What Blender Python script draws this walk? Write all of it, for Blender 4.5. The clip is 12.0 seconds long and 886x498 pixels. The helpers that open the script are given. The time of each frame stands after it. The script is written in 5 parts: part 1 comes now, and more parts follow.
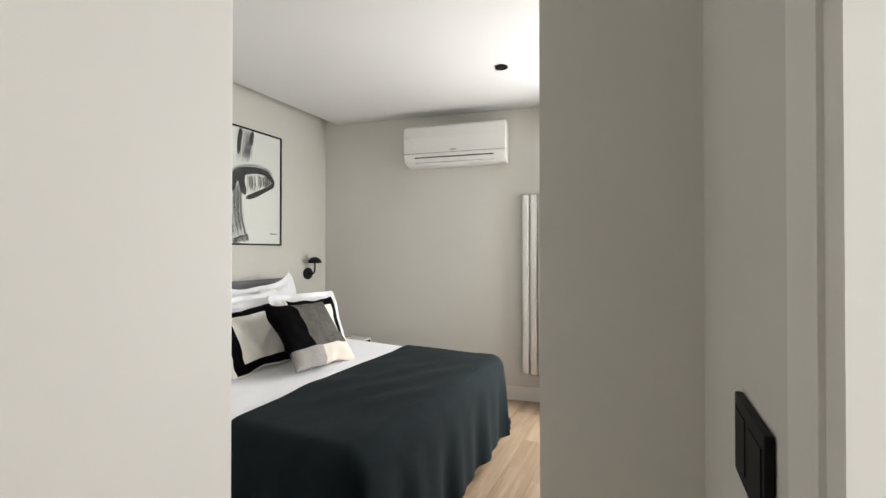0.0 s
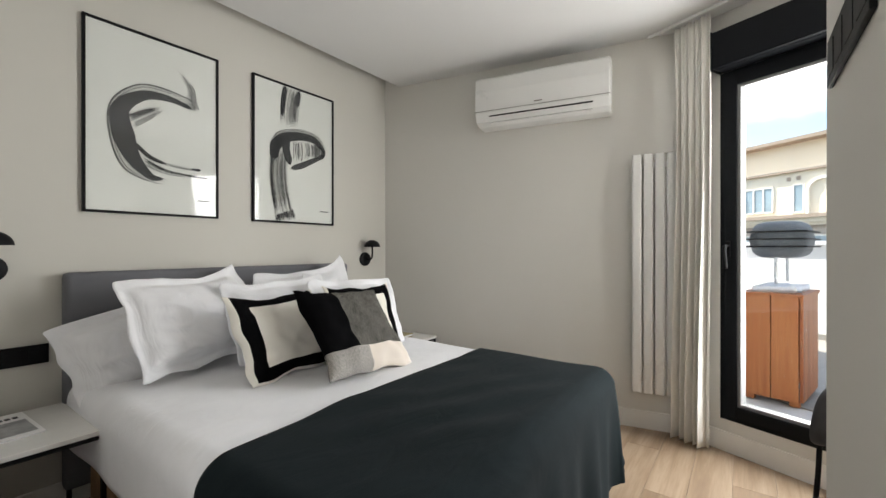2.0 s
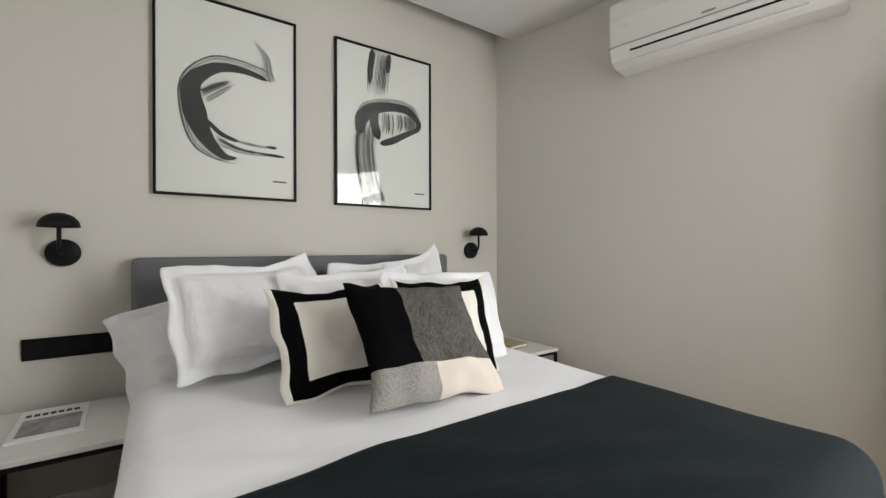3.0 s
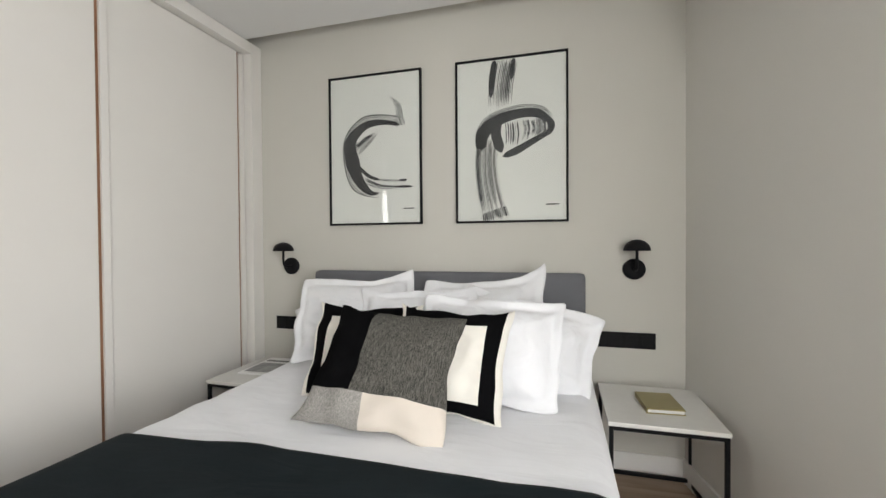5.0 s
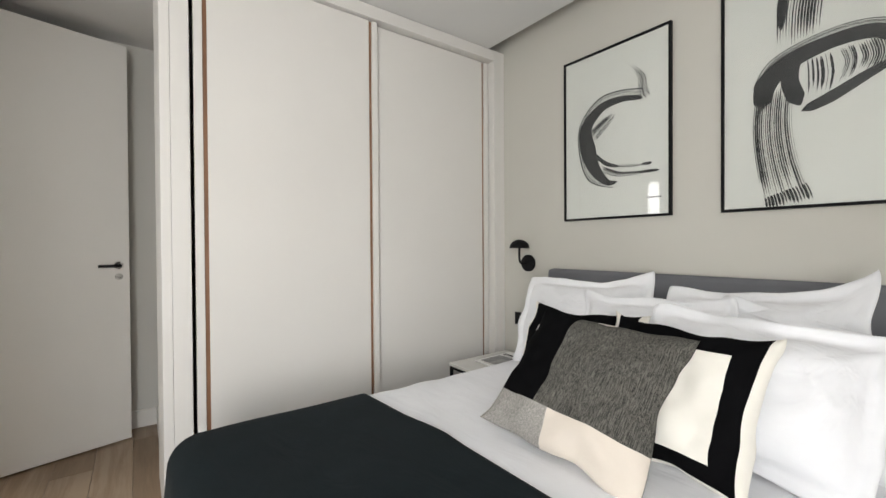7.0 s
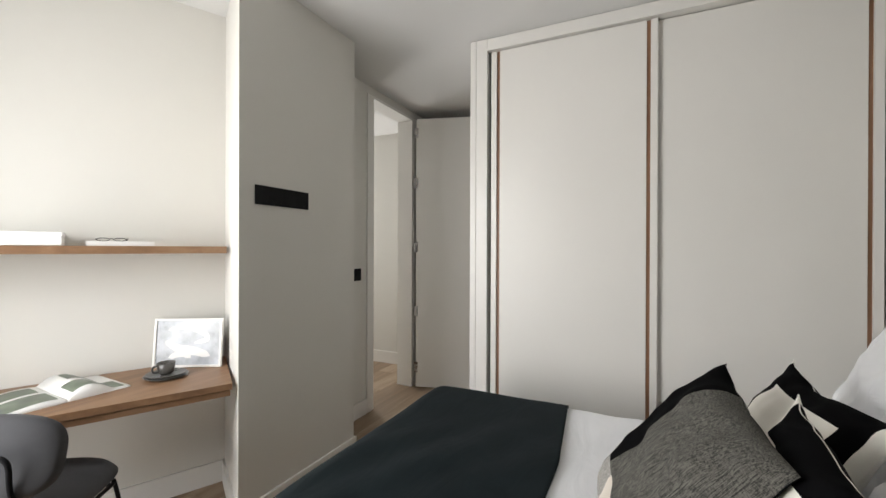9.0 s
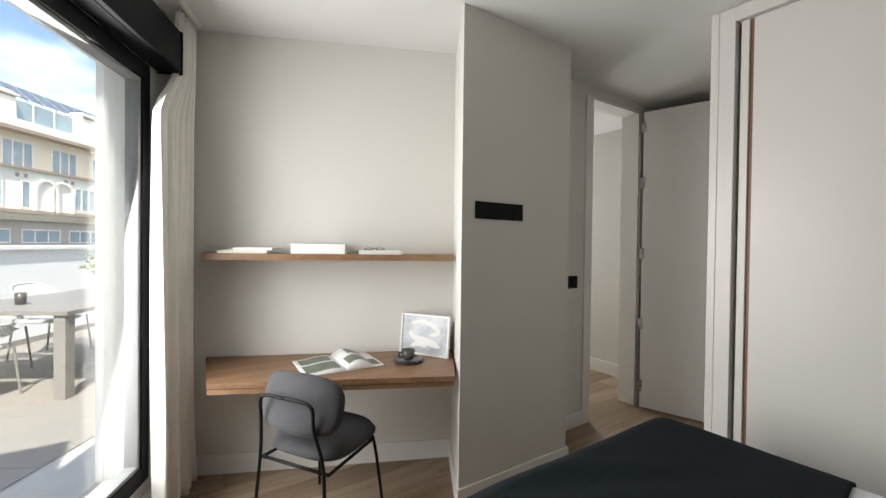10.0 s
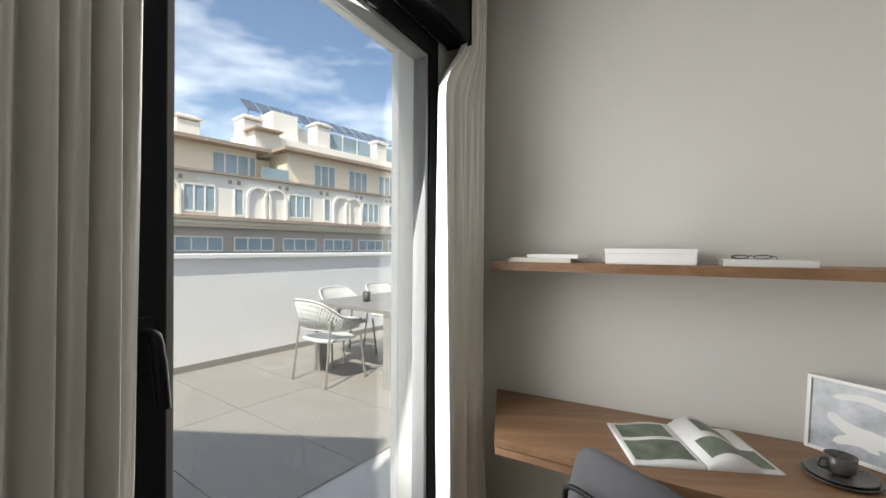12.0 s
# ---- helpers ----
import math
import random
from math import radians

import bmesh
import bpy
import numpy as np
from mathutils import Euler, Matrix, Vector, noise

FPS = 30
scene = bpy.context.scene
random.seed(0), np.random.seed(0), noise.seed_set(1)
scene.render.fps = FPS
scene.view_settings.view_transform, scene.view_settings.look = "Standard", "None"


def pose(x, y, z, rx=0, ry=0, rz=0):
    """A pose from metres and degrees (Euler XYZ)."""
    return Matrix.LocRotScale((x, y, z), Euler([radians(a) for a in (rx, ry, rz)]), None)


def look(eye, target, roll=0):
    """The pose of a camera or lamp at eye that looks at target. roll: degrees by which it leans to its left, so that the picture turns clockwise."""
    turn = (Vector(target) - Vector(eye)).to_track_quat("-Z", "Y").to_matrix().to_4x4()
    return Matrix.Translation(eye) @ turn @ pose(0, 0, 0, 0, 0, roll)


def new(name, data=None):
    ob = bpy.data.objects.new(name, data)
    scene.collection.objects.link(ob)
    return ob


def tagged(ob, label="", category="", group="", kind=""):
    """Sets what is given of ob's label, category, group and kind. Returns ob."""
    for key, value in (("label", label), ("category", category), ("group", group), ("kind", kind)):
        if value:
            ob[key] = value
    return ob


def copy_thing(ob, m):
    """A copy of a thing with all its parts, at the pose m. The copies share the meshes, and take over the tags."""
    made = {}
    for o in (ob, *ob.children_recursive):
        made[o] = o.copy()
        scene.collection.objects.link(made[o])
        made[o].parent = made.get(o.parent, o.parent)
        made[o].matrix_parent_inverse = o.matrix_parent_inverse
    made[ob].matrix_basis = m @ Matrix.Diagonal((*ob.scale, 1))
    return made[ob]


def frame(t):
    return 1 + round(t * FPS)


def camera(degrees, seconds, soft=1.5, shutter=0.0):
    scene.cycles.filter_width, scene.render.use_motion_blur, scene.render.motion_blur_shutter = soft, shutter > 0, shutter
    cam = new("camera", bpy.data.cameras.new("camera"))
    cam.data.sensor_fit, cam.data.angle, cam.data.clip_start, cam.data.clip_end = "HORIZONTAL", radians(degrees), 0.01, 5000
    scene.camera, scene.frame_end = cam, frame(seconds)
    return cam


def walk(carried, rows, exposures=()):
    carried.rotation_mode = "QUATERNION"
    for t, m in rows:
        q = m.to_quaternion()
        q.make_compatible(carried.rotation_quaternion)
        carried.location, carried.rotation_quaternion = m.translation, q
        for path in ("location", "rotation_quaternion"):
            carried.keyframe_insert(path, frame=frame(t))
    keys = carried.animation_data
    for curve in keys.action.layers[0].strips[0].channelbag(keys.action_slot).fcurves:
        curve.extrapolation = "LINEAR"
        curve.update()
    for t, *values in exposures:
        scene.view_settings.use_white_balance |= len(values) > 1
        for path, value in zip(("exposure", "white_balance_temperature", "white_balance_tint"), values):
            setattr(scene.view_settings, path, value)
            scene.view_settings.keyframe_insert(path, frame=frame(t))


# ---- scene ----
cam = camera(93.8, 12.0)

PATH = [
    (0, (-3.504, -3.136, 1.41), (-1.706, -2.26, 1.425), -0.0),
    (0.5, (-3.272, -2.937, 1.489), (-1.533, -1.949, 1.501), -0.2),
    (1, (-3.096, -2.802, 1.455), (-1.373, -1.786, 1.458), -0.1),
    (1.5, (-3.011, -2.748, 1.392), (-1.315, -1.687, 1.394), -0.1),
    (2, (-2.849, -2.747, 1.282), (-1.232, -1.571, 1.281), -0.0),
    (2.5, (-2.603, -2.599, 1.197), (-1.172, -1.202, 1.198), -0.1),
    (4.5, (-0.87, -2.351, 1.303), (-1.021, -0.357, 1.28), -0.3),
    (5, (-0.68, -2.598, 1.349), (-1.221, -0.672, 1.319), -0.4),
    (5.5, (-0.526, -2.769, 1.361), (-1.4, -0.971, 1.333), -0.5),
    (6, (-0.466, -2.834, 1.32), (-1.602, -1.188, 1.311), -0.2),
    (6.5, (-0.578, -2.591, 1.312), (-1.953, -1.139, 1.291), -0.4),
    (7.5, (-0.40, -1.96, 1.362), (-2.226, -1.146, 1.352), 0.1),
    (8.5, (-0.332, -1.292, 1.419), (-2.312, -1.577, 1.416), 0.7),
    (9, (-0.195, -1.148, 1.4), (-1.999, -2.011, 1.396), 0.2),
    (9.5, (-0.173, -1.1, 1.444), (-1.667, -2.43, 1.425), 0.8),
    (10, (-0.217, -1.076, 1.474), (-1.338, -2.732, 1.45), 0.7),
    (10.5, (-0.252, -1.093, 1.513), (-1.03, -2.935, 1.479), 0.5),
    (11, (-0.315, -1.222, 1.495), (-0.779, -3.168, 1.477), 0.5),
    (11.5, (-0.414, -1.523, 1.504), (-0.58, -3.516, 1.494), 0.4),
    (12, (-0.326, -1.914, 1.464), (-0.175, -3.909, 1.46), 0.3),
]
walk(cam, [(t, look(eye, target, roll)) for t, eye, target, roll in PATH],
     exposures=[(0, 2.6), (1, 2.3), (2, 2.3), (5, 2.3), (8.5, 2.35), (9.2, 2.1), (10.5, 1.85), (11.5, 1.65), (12, 1.3)])

# ---- world, sun and large lights ----
SUN_EL, SUN_AZ = radians(50), math.atan2(0.97, 0.25)
world = bpy.data.worlds.new("sky")
scene.world = world
world.use_nodes = True
wn = world.node_tree.nodes
sky = wn.new("ShaderNodeTexSky")
sky.sky_type, sky.sun_disc = "NISHITA", False
sky.sun_elevation, sky.sun_rotation = SUN_EL, math.pi / 2 - SUN_AZ
sky.dust_density, sky.air_density = 1.4, 1.0
# thin white clouds over the clear sky
wt = world.node_tree
tex, mapping, clouds = wn.new("ShaderNodeTexCoord"), wn.new("ShaderNodeMapping"), wn.new("ShaderNodeTexNoise")
mapping.inputs["Scale"].default_value = (1.0, 1.0, 3.2)
clouds.inputs["Scale"].default_value, clouds.inputs["Detail"].default_value, clouds.inputs["Roughness"].default_value = 2.3, 8.0, 0.62
cover, blend = wn.new("ShaderNodeMapRange"), wn.new("ShaderNodeMix")
cover.inputs["From Min"].default_value, cover.inputs["From Max"].default_value, cover.inputs["To Max"].default_value = 0.46, 0.72, 0.85
blend.data_type = "RGBA"
blend.inputs["B"].default_value = (8.0, 8.3, 8.7, 1)
wt.links.new(tex.outputs["Generated"], mapping.inputs[0])
wt.links.new(mapping.outputs[0], clouds.inputs["Vector"])
wt.links.new(clouds.outputs["Fac"], cover.inputs["Value"])
wt.links.new(cover.outputs[0], blend.inputs["Factor"])
wt.links.new(sky.outputs[0], blend.inputs["A"])
wt.links.new(blend.outputs["Result"], wn["Background"].inputs[0])
wn["Background"].inputs[1].default_value = 0.078
sun = new("sun", bpy.data.lights.new("sun", "SUN"))
sun.data.energy, sun.data.angle, sun.data.color = 2.5, radians(0.5), (1.0, 0.95, 0.87)
sun.matrix_world = look((6, 12, 20), (6 - math.cos(SUN_AZ) * math.cos(SUN_EL), 12 - math.sin(SUN_AZ) * math.cos(SUN_EL), 20 - math.sin(SUN_EL)))


# window wall frame: s runs along the wall from the corner, n points into the room
BX, BY = 0.445, -2.40
UX, UY = -0.3965, -0.9180


def win(s, n, z=0.0):
    return Vector((BX + UX * s + UY * n, BY + UY * s - UX * n, z))


WIN_M = Matrix(((UX, UY, 0, BX), (UY, -UX, 0, BY), (0, 0, 1, 0), (0, 0, 0, 1)))


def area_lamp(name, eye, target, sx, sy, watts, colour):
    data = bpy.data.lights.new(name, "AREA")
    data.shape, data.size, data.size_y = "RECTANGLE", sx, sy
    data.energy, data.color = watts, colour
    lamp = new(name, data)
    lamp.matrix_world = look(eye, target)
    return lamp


# fill lamp added in the window opening, standing in for the sky's light
area_lamp("window_fill_lamp", win(0.88, -0.21, 1.36), win(0.88 - 0.24, 0.74, 1.17), 1.12, 1.96, 20.0, (1.0, 0.99, 0.972))
# unseen fill lamp added in the corridor to brighten the entrance walls
area_lamp("corridor_fill_lamp", (-4.35, -5.0, 1.6), (-2.4, -3.2, 1.4), 0.9, 1.6, 11, (0.99, 0.985, 0.97))


# ---- materials ----
def ramp(nt, fac, stops):
    node = nt.nodes.new("ShaderNodeValToRGB")
    while len(node.color_ramp.elements) < len(stops):
        node.color_ramp.elements.new(0.5)
    for e, (p, c) in zip(node.color_ramp.elements, stops):
        e.position, e.color = p, (*c, 1)
    nt.links.new(fac, node.inputs[0])
    return node.outputs[0]


def coords(nt, scale=(1, 1, 1), rot=(0, 0, 0), kind="Object"):
    tc, mp = nt.nodes.new("ShaderNodeTexCoord"), nt.nodes.new("ShaderNodeMapping")
    mp.inputs["Scale"].default_value, mp.inputs["Rotation"].default_value = scale, rot
    nt.links.new(tc.outputs[kind], mp.inputs[0])
    return mp.outputs[0]


def noise_tex(nt, vec, scale, detail=4, rough=0.6, distortion=0.0):
    n = nt.nodes.new("ShaderNodeTexNoise")
    n.inputs["Scale"].default_value, n.inputs["Detail"].default_value = scale, detail
    n.inputs["Roughness"].default_value, n.inputs["Distortion"].default_value = rough, distortion
    nt.links.new(vec, n.inputs["Vector"])
    return n.outputs["Fac"]


def bump(nt, height, strength, distance=0.002, normal=None):
    b = nt.nodes.new("ShaderNodeBump")
    b.inputs["Strength"].default_value, b.inputs["Distance"].default_value = strength, distance
    nt.links.new(height, b.inputs["Height"])
    if normal is not None:
        nt.links.new(normal, b.inputs["Normal"])
    return b.outputs[0]


def shade(c, k):
    return tuple(min(1.0, v * k) for v in c)


def material(name, colour, rough=0.6, metal=0.0, vary=0.06, scale=3.0, grain=60.0, relief=0.15, dist=0.002, coat=0.0, sheen=0.0, spread=0.0):
    """Two-scale noise on colour, roughness and relief."""
    m = bpy.data.materials.new(name)
    m.use_nodes = True
    nt = m.node_tree
    b = nt.nodes["Principled BSDF"]
    vec = coords(nt)
    big, fine = noise_tex(nt, vec, scale, 5), noise_tex(nt, vec, grain, 3)
    mix = nt.nodes.new("ShaderNodeMath")
    mix.operation = "MULTIPLY_ADD"
    nt.links.new(fine, mix.inputs[0])
    mix.inputs[1].default_value = 0.35
    nt.links.new(big, mix.inputs[2])
    fac = mix.outputs[0]
    if spread:
        info, add = nt.nodes.new("ShaderNodeObjectInfo"), nt.nodes.new("ShaderNodeMath")
        add.operation = "MULTIPLY_ADD"
        add.inputs[1].default_value = spread
        nt.links.new(info.outputs["Random"], add.inputs[0])
        nt.links.new(fac, add.inputs[2])
        fac = add.outputs[0]
    col = ramp(nt, fac, [(0.35, shade(colour, 1 - vary)), (0.95, shade(colour, 1 + vary))])
    nt.links.new(col, b.inputs["Base Color"])
    b.inputs["Roughness"].default_value, b.inputs["Metallic"].default_value = rough, metal
    b.inputs["Coat Weight"].default_value, b.inputs["Sheen Weight"].default_value = coat, sheen
    rr = ramp(nt, big, [(0.3, (max(0.02, rough - 0.06),) * 3), (0.7, (min(1, rough + 0.06),) * 3)])
    nt.links.new(rr, b.inputs["Roughness"])
    if relief:
        nt.links.new(bump(nt, fine, relief, dist), b.inputs["Normal"])
    if max(colour) < 0.02:
        b.inputs["Specular IOR Level"].default_value = 0.12
    return m


def wood(name, dark, mid, light, axis=0, rough=0.45, scale=1.0, random_amount=0.0, gloss_coat=0.0):
    """Grain stretched along one axis, rings and pores; pieces differ by the object's random number."""
    m = bpy.data.materials.new(name)
    m.use_nodes = True
    nt = m.node_tree
    b = nt.nodes["Principled BSDF"]
    sc = [14.0 * scale] * 3
    sc[axis] = 0.9 * scale
    vec = coords(nt, sc)
    info, add = nt.nodes.new("ShaderNodeObjectInfo"), nt.nodes.new("ShaderNodeVectorMath")
    shift = nt.nodes.new("ShaderNodeMath")
    shift.operation = "MULTIPLY"
    shift.inputs[1].default_value = 37.0
    nt.links.new(info.outputs["Random"], shift.inputs[0])
    add.operation = "ADD"
    nt.links.new(vec, add.inputs[0])
    nt.links.new(shift.outputs[0], add.inputs[1])
    rings = noise_tex(nt, add.outputs[0], 1.0, 6, 0.62, 0.6)
    pores = noise_tex(nt, add.outputs[0], 7.0, 3, 0.7)
    mix = nt.nodes.new("ShaderNodeMath")
    mix.operation = "MULTIPLY_ADD"
    mix.inputs[1].default_value = 0.3
    nt.links.new(pores, mix.inputs[0])
    nt.links.new(rings, mix.inputs[2])
    fac = mix.outputs[0]
    if random_amount:
        r2 = nt.nodes.new("ShaderNodeMath")
        r2.operation = "MULTIPLY_ADD"
        r2.inputs[1].default_value = random_amount
        nt.links.new(info.outputs["Random"], r2.inputs[0])
        nt.links.new(fac, r2.inputs[2])
        fac = r2.outputs[0]
    top = 0.9 + random_amount * 0.7
    nt.links.new(ramp(nt, fac, [(0.42, dark), ((0.42 + top) / 2, mid), (top, light)]), b.inputs["Base Color"])
    b.inputs["Roughness"].default_value = rough
    b.inputs["Coat Weight"].default_value = gloss_coat
    nt.links.new(bump(nt, mix.outputs[0], 0.12, 0.002), b.inputs["Normal"])
    return m


def cloth(name, colour, rough=0.9, weave=900.0, vary=0.05, relief=0.25, wrinkle=0.0, sheen=0.25, stretch=(1, 1, 1)):
    """Woven thread relief, soft creases and slight tone changes."""
    m = bpy.data.materials.new(name)
    m.use_nodes = True
    nt = m.node_tree
    b = nt.nodes["Principled BSDF"]
    vec = coords(nt, stretch)
    w = nt.nodes.new("ShaderNodeTexWave")
    w.inputs["Scale"].default_value, w.inputs["Distortion"].default_value = weave / 20, 1.5
    nt.links.new(vec, w.inputs[0])
    big = noise_tex(nt, vec, 6, 5)
    fine = noise_tex(nt, vec, weave / 4, 2)
    nt.links.new(ramp(nt, big, [(0.3, shade(colour, 1 - vary)), (0.7, shade(colour, 1 + vary))]), b.inputs["Base Color"])
    b.inputs["Roughness"].default_value, b.inputs["Sheen Weight"].default_value = rough, sheen
    b.inputs["Specular IOR Level"].default_value = 0.15
    nrm = bump(nt, fine, relief, 0.001)
    if wrinkle:
        nrm = bump(nt, noise_tex(nt, coords(nt, (3, 9, 3)), 1.0, 3, 0.5, 1.2), wrinkle, 0.02, nrm)
    nt.links.new(nrm, b.inputs["Normal"])
    return m


M = {}
M["wall"] = material("wall_paint", (0.675, 0.66, 0.62), 0.85, vary=0.025, scale=1.3, grain=260, relief=0.10, dist=0.001)
M["wall_sage"] = material("headboard_wall_paint", (0.57, 0.555, 0.505), 0.85, vary=0.025, scale=1.3, grain=260, relief=0.10, dist=0.001)
M["ceiling"] = material("ceiling_paint", (0.72, 0.715, 0.705), 0.9, vary=0.02, scale=1.0, grain=200, relief=0.06, dist=0.001)
M["white"] = material("white_lacquer", (0.80, 0.785, 0.755), 0.42, vary=0.02, scale=2, grain=120, relief=0.03)
M["wardrobe"] = material("wardrobe_melamine", (0.72, 0.70, 0.665), 0.38, vary=0.025, scale=1.5, grain=300, relief=0.08, dist=0.0008)
M["black"] = material("black_metal", (0.008, 0.008, 0.009), 0.5, vary=0.2, scale=8, grain=200, relief=0.05)
M["anthracite"] = material("anthracite_frame", (0.006, 0.007, 0.009), 0.5, vary=0.15, scale=4, grain=250, relief=0.06)
M["plastic_white"] = material("white_plastic", (0.78, 0.78, 0.76), 0.32, vary=0.015, scale=3, grain=200, relief=0.02)
M["black_plastic"] = material("black_plastic", (0.006, 0.006, 0.007), 0.5, vary=0.2, scale=8, grain=200, relief=0.04)
M["steel"] = material("brushed_aluminium", (0.62, 0.62, 0.62), 0.28, 1.0, vary=0.08, scale=5, grain=200, relief=0.05)
M["oak_floor"] = wood("oak_floor", (0.17, 0.112, 0.07), (0.26, 0.180, 0.115), (0.36, 0.268, 0.185), 0, 0.42, 1.0, 0.35)
M["desk_oak"] = wood("desk_oak", (0.16, 0.085, 0.042), (0.225, 0.125, 0.065), (0.30, 0.18, 0.10), 0, 0.45)
M["bed_oak"] = wood("bed_oak", (0.26, 0.15, 0.07), (0.36, 0.22, 0.11), (0.45, 0.29, 0.15), 0, 0.5)
M["pine"] = wood("orange_pine", (0.26, 0.065, 0.014), (0.40, 0.125, 0.03), (0.50, 0.19, 0.055), 2, 0.5, 0.7, 0.2)
M["brown_edge"] = wood("brown_door_edge", (0.16, 0.075, 0.035), (0.23, 0.115, 0.06), (0.3, 0.16, 0.09), 2, 0.5)
M["sheet"] = cloth("white_cotton", (0.82, 0.825, 0.85), 0.85, 1200, 0.02, 0.1, 0.35)
M["pillow"] = cloth("white_pillow_cotton", (0.82, 0.825, 0.845), 0.85, 1200, 0.02, 0.1, 1.0)
M["blanket"] = cloth("dark_teal_grey_throw", (0.0095, 0.0150, 0.0172), 0.85, 800, 0.12, 0.3, 0.3, 0.03)
M["blanket"].node_tree.nodes["Principled BSDF"].inputs["Specular IOR Level"].default_value = 0.04
M["headboard"] = cloth("grey_upholstery", (0.155, 0.158, 0.17), 0.9, 1100, 0.05, 0.35, 0.0, 0.05)
M["chair_velvet"] = cloth("grey_chair_velvet", (0.062, 0.062, 0.066), 0.85, 1300, 0.12, 0.2, 0.0, 0.08)
M["curtain"] = cloth("ivory_linen_curtain", (0.80, 0.78, 0.73), 0.9, 700, 0.03, 0.3, 0.1, 0.2)
M["cream"] = cloth("cream_cotton", (0.80, 0.77, 0.70), 0.9, 900, 0.03, 0.3, 0.2)
M["black_cloth"] = cloth("black_cotton", (0.004, 0.004, 0.0045), 0.9, 900, 0.2, 0.3, 0.2, 0.0)
M["black_cloth"].node_tree.nodes["Principled BSDF"].inputs["Specular IOR Level"].default_value = 0.03
M["marble"] = material("white_marble_top", (0.76, 0.75, 0.72), 0.22, vary=0.05, scale=2.5, grain=20, relief=0.0)
M["paper"] = material("white_paper", (0.78, 0.775, 0.76), 0.6, vary=0.02, scale=6, grain=200, relief=0.05)
M["ink"] = material("black_ink", (0.02, 0.02, 0.02), 0.7, vary=0.3, scale=20, grain=300, relief=0.0)
M["bead"] = material("grey_glazing_bead", (0.22, 0.22, 0.22), 0.45, vary=0.05, scale=5, grain=200, relief=0.04)
M["photo_grey"] = material("grey_photograph", (0.25, 0.25, 0.25), 0.4, vary=0.75, scale=9, grain=30, relief=0.0)
M["photo_green"] = material("green_photograph", (0.10, 0.125, 0.09), 0.35, vary=0.7, scale=14, grain=30, relief=0.0)
M["photo_blue"] = material("blue_grey_photograph", (0.42, 0.44, 0.47), 0.3, vary=0.6, scale=10, grain=25, relief=0.0)
M["gold_book"] = cloth("olive_gold_book_cloth", (0.30, 0.25, 0.09), 0.7, 900, 0.06, 0.3)
M["ceramic"] = material("dark_grey_ceramic", (0.075, 0.07, 0.065), 0.3, vary=0.2, scale=20, grain=90, relief=0.05)
M["stucco"] = material("white_terrace_stucco", (0.80, 0.79, 0.77), 0.9, vary=0.04, scale=2, grain=120, relief=0.3, dist=0.004)
M["terrace_tile"] = material("grey_beige_porcelain_tile", (0.27, 0.25, 0.222), 0.6, vary=0.08, scale=3, grain=90, relief=0.12, spread=0.3)
M["grout"] = material("tile_grout", (0.55, 0.53, 0.50), 0.9, vary=0.06, scale=10, grain=150, relief=0.2)
M["taupe"] = material("taupe_powder_coat", (0.24, 0.225, 0.205), 0.5, vary=0.06, scale=6, grain=200, relief=0.08)
M["rope"] = cloth("pale_grey_rope", (0.60, 0.60, 0.57), 0.9, 600, 0.06, 0.5)
M["cover_grey"] = cloth("grey_canvas", (0.13, 0.14, 0.15), 0.8, 700, 0.1, 0.3, 0.3)
M["facade"] = material("cream_facade_render", (0.78, 0.70, 0.55), 0.9, vary=0.06, scale=0.3, grain=12, relief=0.2, dist=0.01)
M["facade_white"] = material("white_facade_render", (0.82, 0.78, 0.70), 0.9, vary=0.05, scale=0.3, grain=12, relief=0.2, dist=0.01)
M["facade_grey"] = material("grey_beige_stone", (0.45, 0.39, 0.33), 0.9, vary=0.08, scale=0.4, grain=9, relief=0.2, dist=0.01)
M["cornice"] = material("brown_cornice", (0.36, 0.28, 0.21), 0.8, vary=0.1, scale=0.6, grain=12, relief=0.2, dist=0.01)
# opaque far panes, the reflected sky mixed into their pale blue-grey colour
M["far_glass"] = material("far_glass_sky_tint", (0.27, 0.35, 0.39), 0.08, vary=0.3, scale=0.8, grain=4, relief=0.0)
M["solar"] = material("solar_panel", (0.09, 0.115, 0.15), 0.3, vary=0.2, scale=1, grain=5, relief=0.0)
M["leaf"] = material("pale_green_leaf", (0.20, 0.24, 0.12), 0.6, vary=0.3, scale=30, grain=90, relief=0.1, spread=0.4)
M["asphalt"] = material("street_asphalt", (0.06, 0.06, 0.06), 0.9, vary=0.15, scale=0.5, grain=30, relief=0.2)


